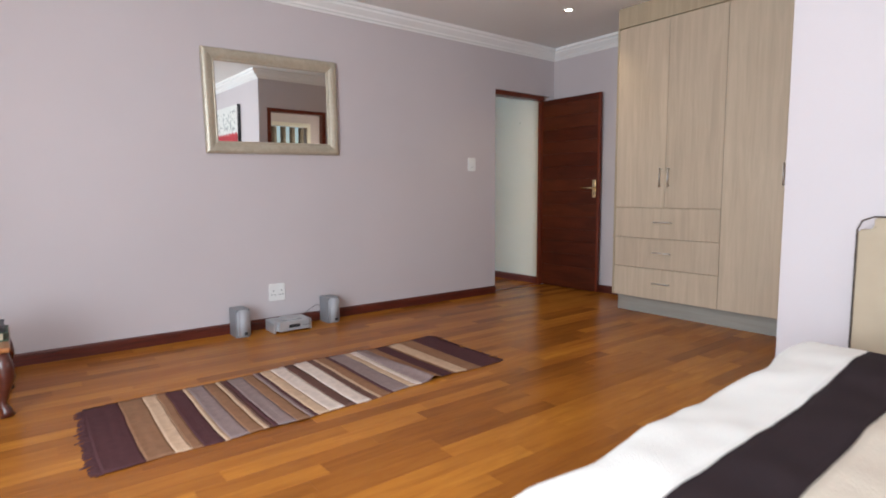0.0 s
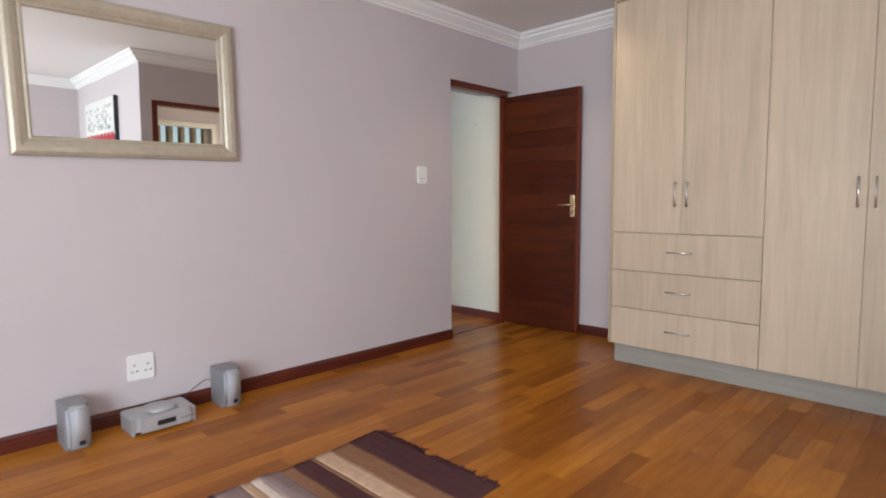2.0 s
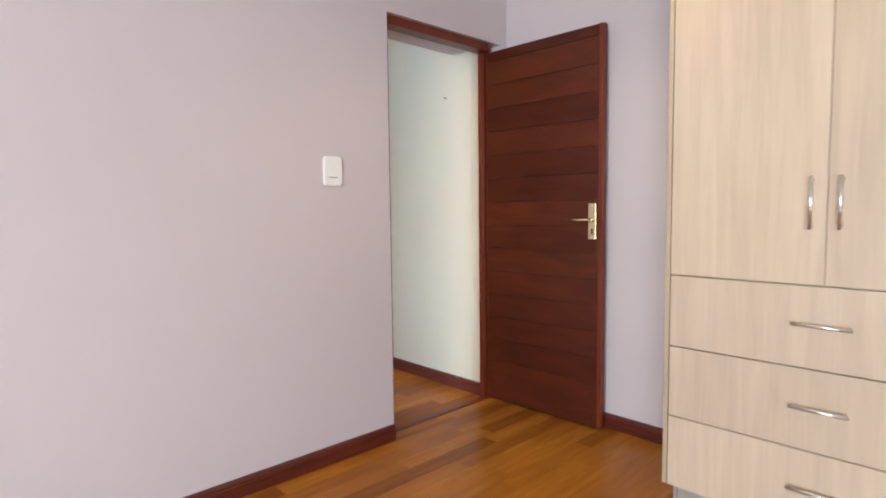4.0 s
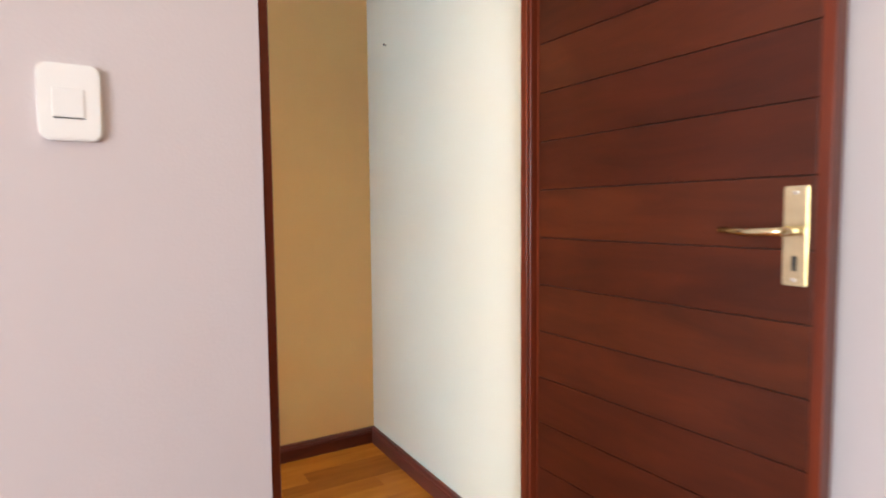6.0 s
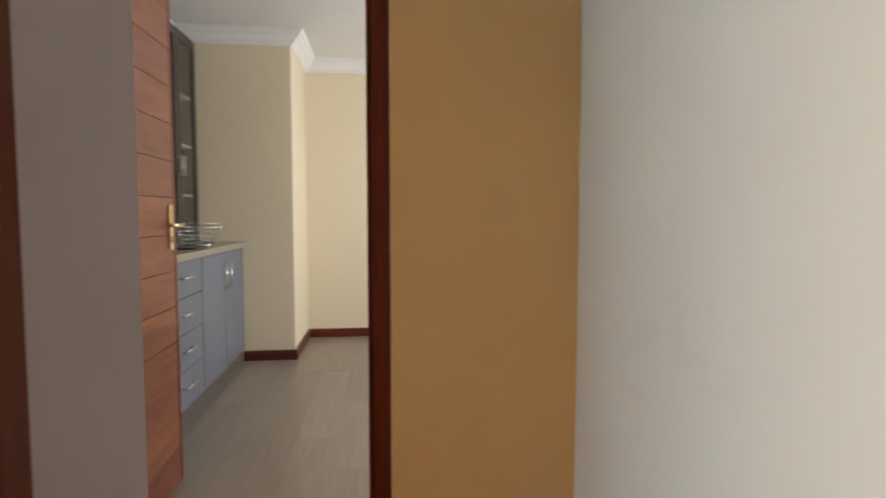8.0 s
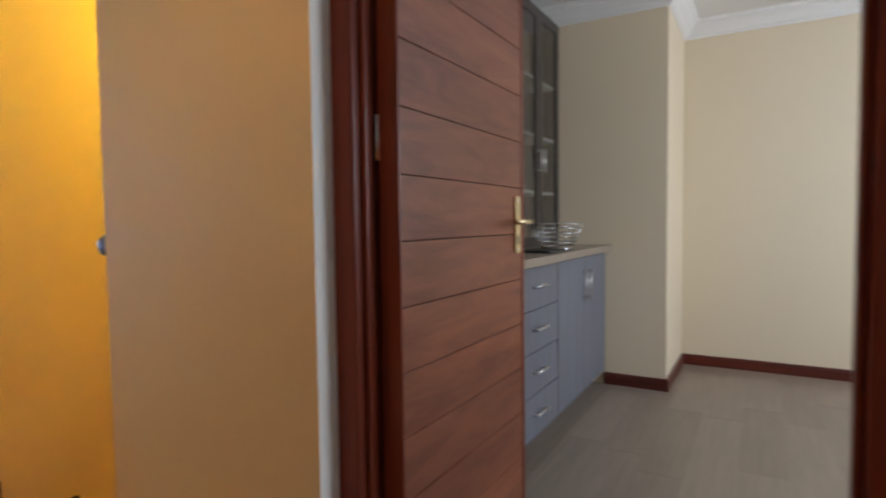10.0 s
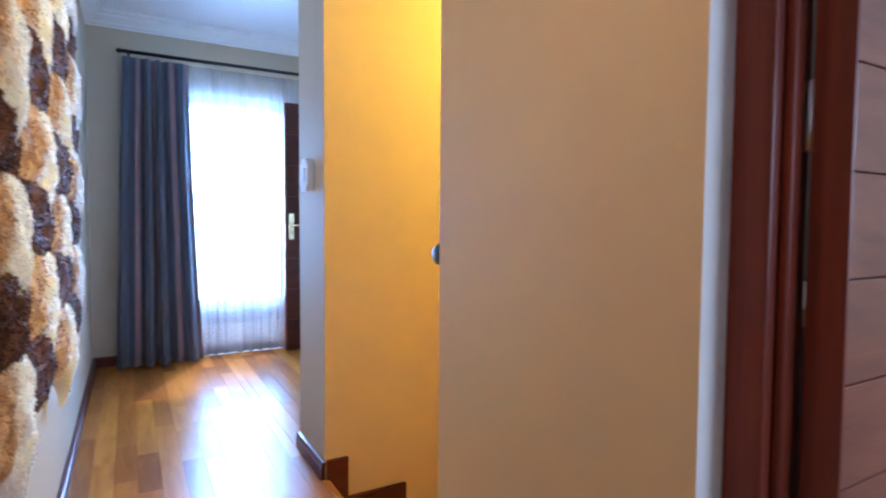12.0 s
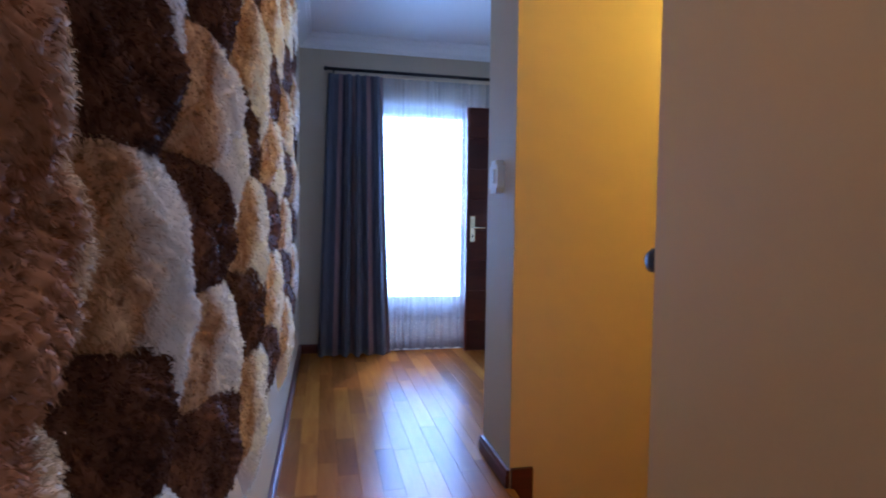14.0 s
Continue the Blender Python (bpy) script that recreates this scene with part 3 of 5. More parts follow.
def board_door(name, x0, x1, y0, y1, top, groove, pitch, label, latch_low, face=M_BOARD, hinge_metal=M_BRASS, bottom=None, hinge_side=-1):
    """A leaf in the y-z plane of boards laid across it between narrow stiles; a groove lies at height groove and every pitch from it."""
    root = structure(new(name), label, "door")
    lo, hi = (0.022, 0.006) if latch_low else (0.006, 0.022)      # widths of the edge strips; the latch side has the wide one
    part("stile", boxes((x0, x1, y0, y0 + lo, 0.01, top), bevel=0.002), M_MAHOG, root)
    part("stile", boxes((x0, x1, y1 - hi, y1, 0.01, top), bevel=0.002), M_MAHOG, root)
    part("core", boxes((x0 + 0.006, x1 - 0.006, y0 + lo, y1 - hi, 0.012, top - 0.002)), M_GROOVE, root)
    z = groove - pitch * math.floor((groove - 0.02) / pitch)
    edges = [0.01] + ([z] if z > 0.05 else [])
    while edges[-1] + pitch < top - 0.04:
        edges.append(edges[-1] + pitch if len(edges) > 1 or z <= 0.05 else z)
    edges.append(top)
    if bottom:
        edges = [0.01] + [e for e in edges if e > bottom - 0.02]
    for a, b in zip(edges, edges[1:]):
        part("board", boxes((x0 + 0.001, x1 - 0.001, y0 + lo + 0.001, y1 - hi - 0.001, a + 0.0011, b - 0.0011), bevel=0.0020), face, root)
    for hz in (0.22, 1.27, 1.82):
        hx, hy = (x0 - 0.004 if hinge_side < 0 else x1 + 0.004), (y1 if latch_low else y0)
        smooth(part("hinge", tube([(hx, hy, hz - 0.05), (hx, hy, hz + 0.05)], 0.006), hinge_metal, root))
    hy, way = (y0 + 0.052, 1) if latch_low else (y1 - 0.065, -1)
    lever(root, x0, hy, 1.08, -1, way)
    lever(root, x1, hy, 1.08, 1, way)
    return root


door_frame("door_frame_bedroom", -0.860, -0.067, 0.025, 0.104, 2.078, 0.026, 0.040, 0.045, "dark mahogany door frame set into the wall", 0.010, 0.62, right_front=0.070)
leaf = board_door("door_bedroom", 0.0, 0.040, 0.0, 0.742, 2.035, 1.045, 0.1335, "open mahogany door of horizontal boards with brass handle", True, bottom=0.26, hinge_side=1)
leaf.matrix_world = pose(-0.066, -0.680, 0, 0, 0, 1.9)
structure(part("door_threshold", boxes((-0.838, -0.108, 0.060, 0.100, -0.012, 0.004), bevel=0.003), M_MAHOG), "dark wooden threshold strip in the doorway", "threshold")
door_frame("door_frame_study", -1.598, -0.606, 1.368, 1.464, 2.12, 0.060, 0.052, 0.052, "dark mahogany door frame inside a white plaster reveal", 0.014, 0.25, stop_end=1.420, ease=0.006)
board_door("door_study", -1.521, -1.468, 1.434, 2.155, 2.035, 1.041, 0.147, "open mahogany board door leading into the study", False, M_BOARD_SKYLIT, M_STEEL)
structure(part("door_threshold", boxes((-1.535, -0.660, 1.365, 1.405, -0.012, 0.004), bevel=0.003), M_MAHOG), "dark wooden threshold strip in the doorway", "threshold")
door_frame("door_frame_bathroom", -2.03, -1.18, -3.30, -3.182, 2.10, 0.046, 0.046, 0.046, "dark mahogany bathroom door frame")


# ---------------- wardrobe ----------------
WX, WY0 = -0.626, -1.260


def bar_handle(parent, p0, p1, out):
    """A straight bar on two posts; out: the way it stands off."""
    p0, p1, o = Vector(p0), Vector(p1), Vector(out)
    d = (p1 - p0).normalized() * 0.012
    h = smooth(part("handle", tube([p0 + o, p1 + o], 0.0055), M_STEEL, parent, "brushed steel bar handle"))
    for q in (p0 + d, p1 - d):
        smooth(part("post", tube([q, q + o], 0.004, 8), M_STEEL, h))


def wardrobe_unit(y0, y1, drawers, label):
    """One carcass from y1 down to y0 with two doors, above drawers where it has them."""
    root = thing("wardrobe", label, "wardrobe", group="built-in wardrobe units")
    top = 2.40
    bm = boxes((WX + 0.02, 0.016, y0, y1, 0.148, top))
    part("body", bm, M_ASHH, root)
    part("plinth", boxes((WX + 0.09, 0.015, y0 - 0.004, y1, 0.0, 0.146), bevel=0.002), M_PLINTH, root, "grey wood-grain plinth board")
    mid = (y0 + y1) / 2
    low = 0.905 if drawers else 0.146
    for a, b, s in ((mid + 0.001, y1 - 0.001, -1), (y0 + 0.001, mid - 0.001, 1)):
        d = part("door", boxes((WX, WX + 0.018, a, b, low, top - 0.012), bevel=0.0015), M_ASH, root)
        hy = a + 0.035 if s < 0 else b - 0.035
        bar_handle(d, (WX, hy, 1.07), (WX, hy, 1.225), (-0.028, 0, 0))
    if drawers:
        for a, b in ((0.146, 0.398), (0.402, 0.649), (0.653, 0.900)):
            d = part("drawer", boxes((WX, WX + 0.018, y0 + 0.0015, y1 - 0.0015, a, b), bevel=0.0015), M_ASH, root)
            bar_handle(d, (WX, mid + 0.075, (a + b) / 2 + 0.01), (WX, mid - 0.075, (a + b) / 2 + 0.01), (-0.028, 0, 0))
    return root


wardrobe_unit(WY0 - 0.928, WY0 - 0.018, True, "pale ash wardrobe with two doors above three drawers")
wardrobe_unit(WY0 - 1.842, WY0 - 0.929, False, "pale ash wardrobe with two full-height doors")
side = thing("wardrobe_end_panel", "pale ash end panel closing the wardrobe side", "wardrobe panel")
part("panel", boxes((WX, 0.016, WY0 - 0.016, WY0, 0.146, 2.40), bevel=0.0015), M_ASHH, side)
part("foot", boxes((WX + 0.09, 0.015, WY0 - 0.016, WY0 - 0.004, 0.0, 0.144)), M_PLINTH, side)
fill = thing("wardrobe_filler", "pale ash filler board between wardrobe and ceiling", "filler board")
part("board", boxes((WX + 0.004, 0.016, -3.176, WY0, 2.402, CEIL - 0.004), bevel=0.0015), M_ASHH, fill)
part("end_strip", boxes((WX + 0.004, WX + 0.022, -3.176, WY0 - 1.844, 0.0, 2.40)), M_ASHH, fill)

def rounded_plate(x0, x1, y0, y1, z0, z1, r):
    """A flat plate on a wall along x, its corners rounded by r and its rim eased."""
    bm = boxes((x0, x1, y0, y1, z0, z1))
    bmesh.ops.bevel(bm, geom=[e for e in bm.edges if abs(e.verts[0].co.y - e.verts[1].co.y) > 1e-4], offset=r, segments=5, profile=0.5, affect="EDGES")
    rim = [e for e in bm.edges if abs(e.verts[0].co.y - y0) < 1e-5 and abs(e.verts[1].co.y - y0) < 1e-5]
    bmesh.ops.bevel(bm, geom=rim, offset=0.003, segments=2, affect="EDGES")
    return bm


# ---------------- bedroom wall things ----------------
mir = thing("wall_mirror", "rectangular mirror in a wide champagne-silver frame", "mirror", pose(-3.159, -0.006, 1.701, 0.7, -1.3, 0))
mx0, mx1, mz0, mz1 = -0.517, 0.517, -0.367, 0.367


def frame_loop(x0, x1, z0, z1, y, profile):
    """A mitred picture frame on the wall plane y: profile is (inwards, out from the wall) pairs."""
    bm, rings = bmesh.new(), []
    for cx, cz, sx, sz in ((x0, z0, 1, 1), (x1, z0, -1, 1), (x1, z1, -1, -1), (x0, z1, 1, -1)):
        rings.append([bm.verts.new((cx + sx * o, y - h, cz + sz * o)) for o, h in profile])
    k = len(profile)
    for i in range(4):
        a, b = rings[i], rings[(i + 1) % 4]
        for j in range(k):
            bm.faces.new((a[j], a[(j + 1) % k], b[(j + 1) % k], b[j]))
    bmesh.ops.recalc_face_normals(bm, faces=bm.faces[:])
    return bm


part("frame", frame_loop(mx0, mx1, mz0, mz1, -0.002, ((0, 0), (0.0, 0.020), (0.006, 0.030), (0.020, 0.037), (0.040, 0.036), (0.060, 0.029), (0.072, 0.022), (0.076, 0.024), (0.084, 0.022), (0.088, 0.014), (0.088, 0))), M_CHAMP, mir)
part("mirror_glass", boxes((mx0 + 0.085, mx1 - 0.085, -0.012, -0.004, mz0 + 0.085, mz1 - 0.085)), M_MIRROR, mir, "clear silvered mirror glass")

sw = thing("light_switch", "white plastic rocker light switch on the wall", "switch")
part("plate", rounded_plate(-1.228, -1.134, -0.012, 0.0, 1.248, 1.378, 0.018), M_PLASTIC, sw)
part("rocker", boxes((-1.206, -1.160, -0.0135, -0.011, 1.287, 1.336), bevel=0.001), M_PLASTIC, sw)

part("rocker_gap", boxes((-1.206, -1.160, -0.0132, -0.011, 1.2845, 1.2865)), M_SLOT, sw)
so = thing("wall_socket", "white double plug socket above the skirting", "socket")
part("plate", rounded_plate(-3.251, -3.123, -0.011, 0.0, 0.205, 0.338, 0.012), M_PLASTIC, so)
for sx in (-3.219, -3.155):
    part("socket_switch", boxes((sx - 0.008, sx + 0.008, -0.016, -0.010, 0.300, 0.318), bevel=0.002), M_PLASTIC, so)
    for dx, dz in ((0, 0.284), (-0.012, 0.252), (0.012, 0.252)):
        smooth(part("socket_hole", tube([(sx + dx, -0.0105, dz), (sx + dx, -0.0118, dz)], 0.0048, 10), M_SLOT, so))


def speaker(x0, x1, y0, y1):
    root = thing("speaker", "small silver-grey bookshelf speaker on the floor", "speaker", group="stereo speakers")
    part("cabinet", boxes((x0, x1, y0 + 0.012, y1, 0.0, 0.205), bevel=0.004), M_SILVERD, root)
    bm = boxes((x0 + 0.008, x1 - 0.002, y0 - 0.016, y0 + 0.012, 0.004, 0.200))
    bmesh.ops.bevel(bm, geom=[e for e in bm.edges if min(v.co.y for v in e.verts) < y0 - 0.01], offset=0.012, segments=4, affect="EDGES")
    smooth(part("grille", bm, M_MESHG, root, "pale grey cushion-fronted speaker grille"))
    part("badge", boxes((x1 - 0.050, x1 - 0.026, y0 - 0.0175, y0 - 0.015, 0.022, 0.042), bevel=0.001), M_BLACK, root, "small dark badge")
    return root


speaker(-3.566, -3.466, -0.195, -0.035)
speaker(-2.842, -2.742, -0.180, -0.022)
hf = thing("stereo_unit", "low silver compact disc stereo unit on the floor", "stereo")
bm = boxes((-3.304, -3.016, -0.262, -0.055, 0.016, 0.084))
bmesh.ops.bevel(bm, geom=[e for e in bm.edges if abs(e.verts[0].co.z - e.verts[1].co.z) > 0.02 and e.verts[0].co.y < -0.2], offset=0.030, segments=5, affect="EDGES")
bmesh.ops.bevel(bm, geom=[e for e in bm.edges if min(v.co.z for v in e.verts) > 0.08], offset=0.005, segments=2, affect="EDGES")
part("body", bm, M_SILVER, hf)
part("top_panel", boxes((-3.225, -3.085, -0.225, -0.075, 0.084, 0.088), bevel=0.0015), M_SILVERD, hf, "darker grey top panel")
for fx in (-3.309, -3.026):
    part("end_cap", boxes((fx, fx + 0.015, -0.236, -0.060, 0.0, 0.080), bevel=0.006, seg=3), M_SILVER, hf)
smooth(part("disc_lid", turned(((0.078, 0.0), (0.080, 0.004), (0.074, 0.009), (0.02, 0.011)), 36, (-3.155, -0.150, 0.087)), M_SILVER, hf))
part("display", boxes((-3.202, -3.117, -0.2645, -0.261, 0.036, 0.060), bevel=0.001), M_BLACK, hf, "dark display window")
for k in range(4):
    part("button", boxes((-3.094 + k * 0.017, -3.082 + k * 0.017, -0.2650, -0.261, 0.040, 0.050), bevel=0.001), M_SILVERD, hf)
for nm, pts in (("left", ((-3.472, -0.05, 0.08), (-3.432, -0.032, 0.085), (-3.372, -0.03, 0.05), (-3.312, -0.035, 0.05), (-3.282, -0.055, 0.05))),
                ("right", ((-2.822, -0.03, 0.12), (-2.872, -0.025, 0.135), (-2.942, -0.028, 0.10), (-3.002, -0.032, 0.06), (-3.042, -0.054, 0.05)))):
    cb = thing("speaker_cable", "thin dark speaker cable along the skirting", "cable", group="speaker cables")
    smooth(part("wire", tube(pts, 0.0022, 6), M_CABLE, cb))

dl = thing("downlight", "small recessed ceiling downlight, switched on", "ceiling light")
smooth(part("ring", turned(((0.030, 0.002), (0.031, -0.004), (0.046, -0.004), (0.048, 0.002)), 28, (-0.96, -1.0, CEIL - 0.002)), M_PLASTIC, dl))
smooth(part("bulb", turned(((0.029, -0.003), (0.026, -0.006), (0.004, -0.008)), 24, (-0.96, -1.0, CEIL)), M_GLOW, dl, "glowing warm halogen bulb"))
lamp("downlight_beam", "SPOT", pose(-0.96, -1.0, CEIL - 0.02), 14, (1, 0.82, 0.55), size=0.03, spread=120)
# unseen copy over the landing, added only to brighten its walls and fur
added_dl = copy_thing(dl, pose(-0.40, 1.70, HCEIL - CEIL))
tagged(added_dl, "unseen ceiling downlight added to brighten the landing")
added_dl.matrix_world = pose(-1.60 + 0.96, 0.72 + 1.0, HCEIL - CEIL)
lamp("added_landing_fill_beam", "SPOT", pose(-1.60, 0.72, HCEIL - 0.02, -22), 28, (1, 0.71, 0.42), size=0.04, spread=140)


# ---------------- striped rug on the bedroom floor ----------------
def rug():
    root = thing("striped_rug", "long woven rug with brown, beige and mauve-brown stripes", "rug")
    x0, x1 = -4.585, -2.475
    cols = {"d": (0.090, 0.038, 0.040), "b": (0.27, 0.138, 0.078), "c": (0.56, 0.375, 0.25), "g": (0.27, 0.192, 0.178), "m": (0.135, 0.068, 0.054), "w": (0.66, 0.53, 0.45)}
    mats = {k: material("rug_yarn_" + k, v, 0.95, spec=0.05, var=0.10, var_scale=30, bump=0.8, bump_scale=320) for k, v in cols.items()}
    order = "d7 b5 c3 b2 d4 c1 g4 b3 c1 m1 d1 g4 b3 g1 d1 c3 w4 m3 w4 m2 c1 b3 d1 g5 c2 w2 g4 b3 d4 b1 c4 b5 d8".split()
    total = sum(int(s[1:]) for s in order)
    x = x0
    rng = random.Random(4)

    def edge(px, side):
        k = (px - x0) / (x1 - x0)
        far, near = -1.095 + 0.075 * k, -1.872 + 0.095 * k
        return (far + 0.012 * math.sin(px * 5) if side else near + 0.014 * math.sin(px * 4.1 + 1) + 0.006 * math.sin(px * 17))

    def height(px, py):
        ridge = 0.020 * math.exp(-((px + 3.03 + (py + 1.4) * 0.10) / 0.035) ** 2) * (0.4 + 0.6 * min(1, max(0, (-1.15 - py) / 0.5)))
        return 0.006 + 0.003 * math.sin(px * 7) * math.sin(py * 5 + 1) + 0.0022 * abs(math.sin(px * 60)) + ridge

    for s in order:
        w = (x1 - x0) * int(s[1:]) / total
        bm = bmesh.new()
        nx, ny = max(2, round(w / 0.012)), 26
        grid = []
        for i in range(nx + 1):
            px = x + w * i / nx
            row = []
            for j in range(ny + 1):
                f, n = edge(px, 1), edge(px, 0)
                py = n + (f - n) * j / ny
                wob = 0.004 * math.sin(py * 6 + 2) + 0.001 * math.sin(py * 23)
                row.append((px + wob, py, height(px, py)))
            grid.append(row)
        tops = [[bm.verts.new(p) for p in r] for r in grid]
        for i in range(nx):
            for j in range(ny):
                bm.faces.new((tops[i][j], tops[i + 1][j], tops[i + 1][j + 1], tops[i][j + 1]))
        r = bmesh.ops.extrude_face_region(bm, geom=bm.faces[:])
        for v in (g for g in r["geom"] if isinstance(g, bmesh.types.BMVert)):
            v.co.z -= 0.0045
        bmesh.ops.recalc_face_normals(bm, faces=bm.faces[:])
        smooth(part("stripe", bm, mats[s[0]], root))
        x += w
    for ex, way in ((x0, -1), (x1, 1)):
        bm = bmesh.new()
        for k in range(150):
            py = (-1.862 if way < 0 else -1.767) + 0.745 * k / 149
            ln = 0.022 + 0.026 * rng.random() + (0.02 if rng.random() > 0.93 else 0)
            if way > 0 and abs(py + 1.38) < 0.025:
                continue
            p = Vector((ex + 0.007 * math.sin(py * 6 + 2) - way * 0.006, py, 0.006))
            q = p + Vector((way * ln, 0.02 * (rng.random() - 0.5), -0.003))
            m = (p + q) / 2 + Vector((0, 0.004 * (rng.random() - 0.5), 0.003))
            t = Vector((0, 0.0036, 0))
            for a, b in ((p, m), (m, q)):
                va = [bm.verts.new(c) for c in (a - t, a + t, b + t * 0.8, b - t * 0.8)]
                vb = [bm.verts.new(c - Vector((0, 0, 0.0035))) for c in (a - t, a + t, b + t * 0.8, b - t * 0.8)]
                bm.faces.new(va), bm.faces.new(vb[::-1])
                for i in range(4):
                    bm.faces.new((va[i], vb[i], vb[(i + 1) % 4], va[(i + 1) % 4]))
        bmesh.ops.recalc_face_normals(bm, faces=bm.faces[:])
        tagged(part("fringe", bm, mats["d"], root, "ragged dark brown fringe"), kind="stuff")


rug()


# ---------------- bed ----------------
def bed():
    root = thing("bed", "double bed with white spread and dark brown band", "bed")
    x0, x1, y0, y1, top = -4.17, -2.62, -5.07, -3.560, 0.500
    part("base", boxes((x0 + 0.03, -2.23, y0 + 0.03, y1 - 0.03, 0.10, 0.32), bevel=0.02), M_HEAD, root)
    part("mattress", boxes((x0 + 0.015, x1, y0 + 0.015, y1 - 0.015, 0.322, top - 0.03), bevel=0.04, seg=3), M_WHITE_FAB, root)
    for lx in (x0 + 0.12, -2.35):
        for ly in (y0 + 0.12, y1 - 0.12):
            part("leg", boxes((lx - 0.03, lx + 0.03, ly - 0.03, ly + 0.03, 0, 0.10), bevel=0.004), M_TABLE, root)

    def surf(u, v):
        """u along the bed from foot to head, v from the near edge (0) over the top to the far one, both in metres; drops over the rim."""
        drop, r = 0.22, 0.05
        def bend(s, length):
            if s < 0:
                a = min(-s, 1.57 * r) / r
                return -r * math.sin(a), -r * (1 - math.cos(a)) - max(0, -s - 1.57 * r)
            if s > length:
                a = min(s - length, 1.57 * r) / r
                return length + r * math.sin(a), -r * (1 - math.cos(a)) - max(0, s - length - 1.57 * r)
            return s, 0.0
        bx, hx = bend(u, x1 - x0)
        by, hy = bend(v, y1 - y0)
        p = Vector((x0 + bx, y1 - by + 0.055 * u * max(0, 1 - by / 1.2), 0))      # the spread lies a little askew
        puff = 0.010 * math.sin(u * 5.2 + 1.3 * math.sin(v * 4)) * math.sin(v * 6 + 1) + 0.016 * noise.noise(Vector((u * 3.2, v * 3.8, 2))) + 0.008 * noise.noise(Vector((u * 9, v * 9, 5)))
        rim = 0.012 * math.sin(u * 11 + math.sin(u * 4) * 2)
        p.z = top + min(hx, hy) + puff * (1 if min(hx, hy) > -0.03 else 0.4)
        if v < 0.1:
            p.y += rim * (0.6 if v > 0 else 1)
        return p

    def sheet(name, u0, u1, v0, v1, mat, label, lift=0.0):
        bm = bmesh.new()
        nu, nv = max(4, round((u1 - u0) / 0.03)), max(4, round((v1 - v0) / 0.02))
        vs = [[bm.verts.new(surf(u0 + (u1 - u0) * i / nu, v0 + (v1 - v0) * j / nv) + Vector((0, 0, lift))) for j in range(nv + 1)] for i in range(nu + 1)]
        for i in range(nu):
            for j in range(nv):
                bm.faces.new((vs[i][j], vs[i][j + 1], vs[i + 1][j + 1], vs[i + 1][j]))
        ob = part(name, bm, mat, root, label)
        so = ob.modifiers.new("thick", "SOLIDIFY")
        so.thickness, so.offset = 0.006, -1
        return smooth(ob)

    sheet("bedspread_border", -0.25, 1.70, -0.27, 0.150, M_WHITE_FAB, "puffy white edge of the bedspread")
    sheet("bedspread_band", -0.25, 1.70, 0.150, 0.292, M_DARK_FAB, "dark brown woven band")
    sheet("bedspread_middle", -0.25, 1.70, 0.292, 1.75, material("oatmeal_bedspread", (0.62, 0.53, 0.43), 0.9, spec=0.1, var=0.04, var_scale=8, bump=0.4, bump_scale=150), "oatmeal ribbed middle of the bedspread")
    # stitched leaf motif lying on the middle
    bm = bmesh.new()
    for k in range(5):
        a = -0.5 + k * 0.16
        pts = [surf(0.90 + 0.10 * s * math.cos(a), 0.38 + 0.06 * s * math.sin(a) + 0.02 * math.sin(s * 3)) + Vector((0, 0, 0.004)) for s in (0, 0.25, 0.5, 0.75, 1.0)]
        t = tube(pts, [0.001, 0.003, 0.004, 0.003, 0.001], 6)
        me = bpy.data.meshes.new("leaf_motif")
        t.to_mesh(me)
        t.free()
        bm.from_mesh(me)
    part("stitched_motif", bm, M_DARK_FAB, root, "dark stitched leaf motif")
    head = thing("headboard", "tan suede upholstered headboard with a drawn-in dark edge shadow", "headboard")
    hy0, hy1, hz = -5.14, -3.475, 0.93
    bm = boxes((-2.223, -2.143, hy0, hy1, 0.05, hz))
    bmesh.ops.bevel(bm, geom=[e for e in bm.edges if abs(e.verts[0].co.z - hz) < 1e-4 and abs(e.verts[1].co.z - hz) < 1e-4 and abs(e.verts[0].co.y - e.verts[1].co.y) < 1e-4], offset=0.05, segments=5, affect="EDGES")
    bmesh.ops.bevel(bm, geom=bm.edges[:], offset=0.006, segments=2, affect="EDGES")
    part("panel", bm, M_HEAD, head)
    # thin dark line round the panel, drawn in for the shadow at its edge
    arc = [(-2.225, hy1 + 0.001, 0.05), (-2.225, hy1 + 0.001, hz - 0.05), (-2.225, hy1 - 0.014, hz - 0.014), (-2.225, hy1 - 0.05, hz + 0.001), (-2.225, hy0 + 0.05, hz + 0.001), (-2.225, hy0 + 0.014, hz - 0.014), (-2.225, hy0 - 0.001, hz - 0.05), (-2.225, hy0 - 0.001, 0.05)]
    smooth(part("piping", tube(arc, 0.0035, 8), M_EDGE_SHADE, head, "dark brown line standing in for edge shadow"))


bed()

# painting above the bed, seen in the mirror
pic = thing("canvas_painting", "white canvas painting with red scallops and grey specks", "painting")
part("canvas", boxes((-2.185, -2.142, -5.05, -3.90, 1.42, 2.20), bevel=0.003), M_CANVAS, pic)
part("edge", boxes((-2.186, -2.142, -3.899, -3.880, 1.415, 2.205), bevel=0.002), M_BLACK, pic, "black side of the canvas")
for k in range(8):
    smooth(part("red_scallop", turned(((0.082, 0.0), (0.078, 0.0015), (0.02, 0.002)), 20), M_RED, pic)).matrix_local = pose(-2.186, -3.98 - k * 0.14, 1.74, 0, -90, 0)
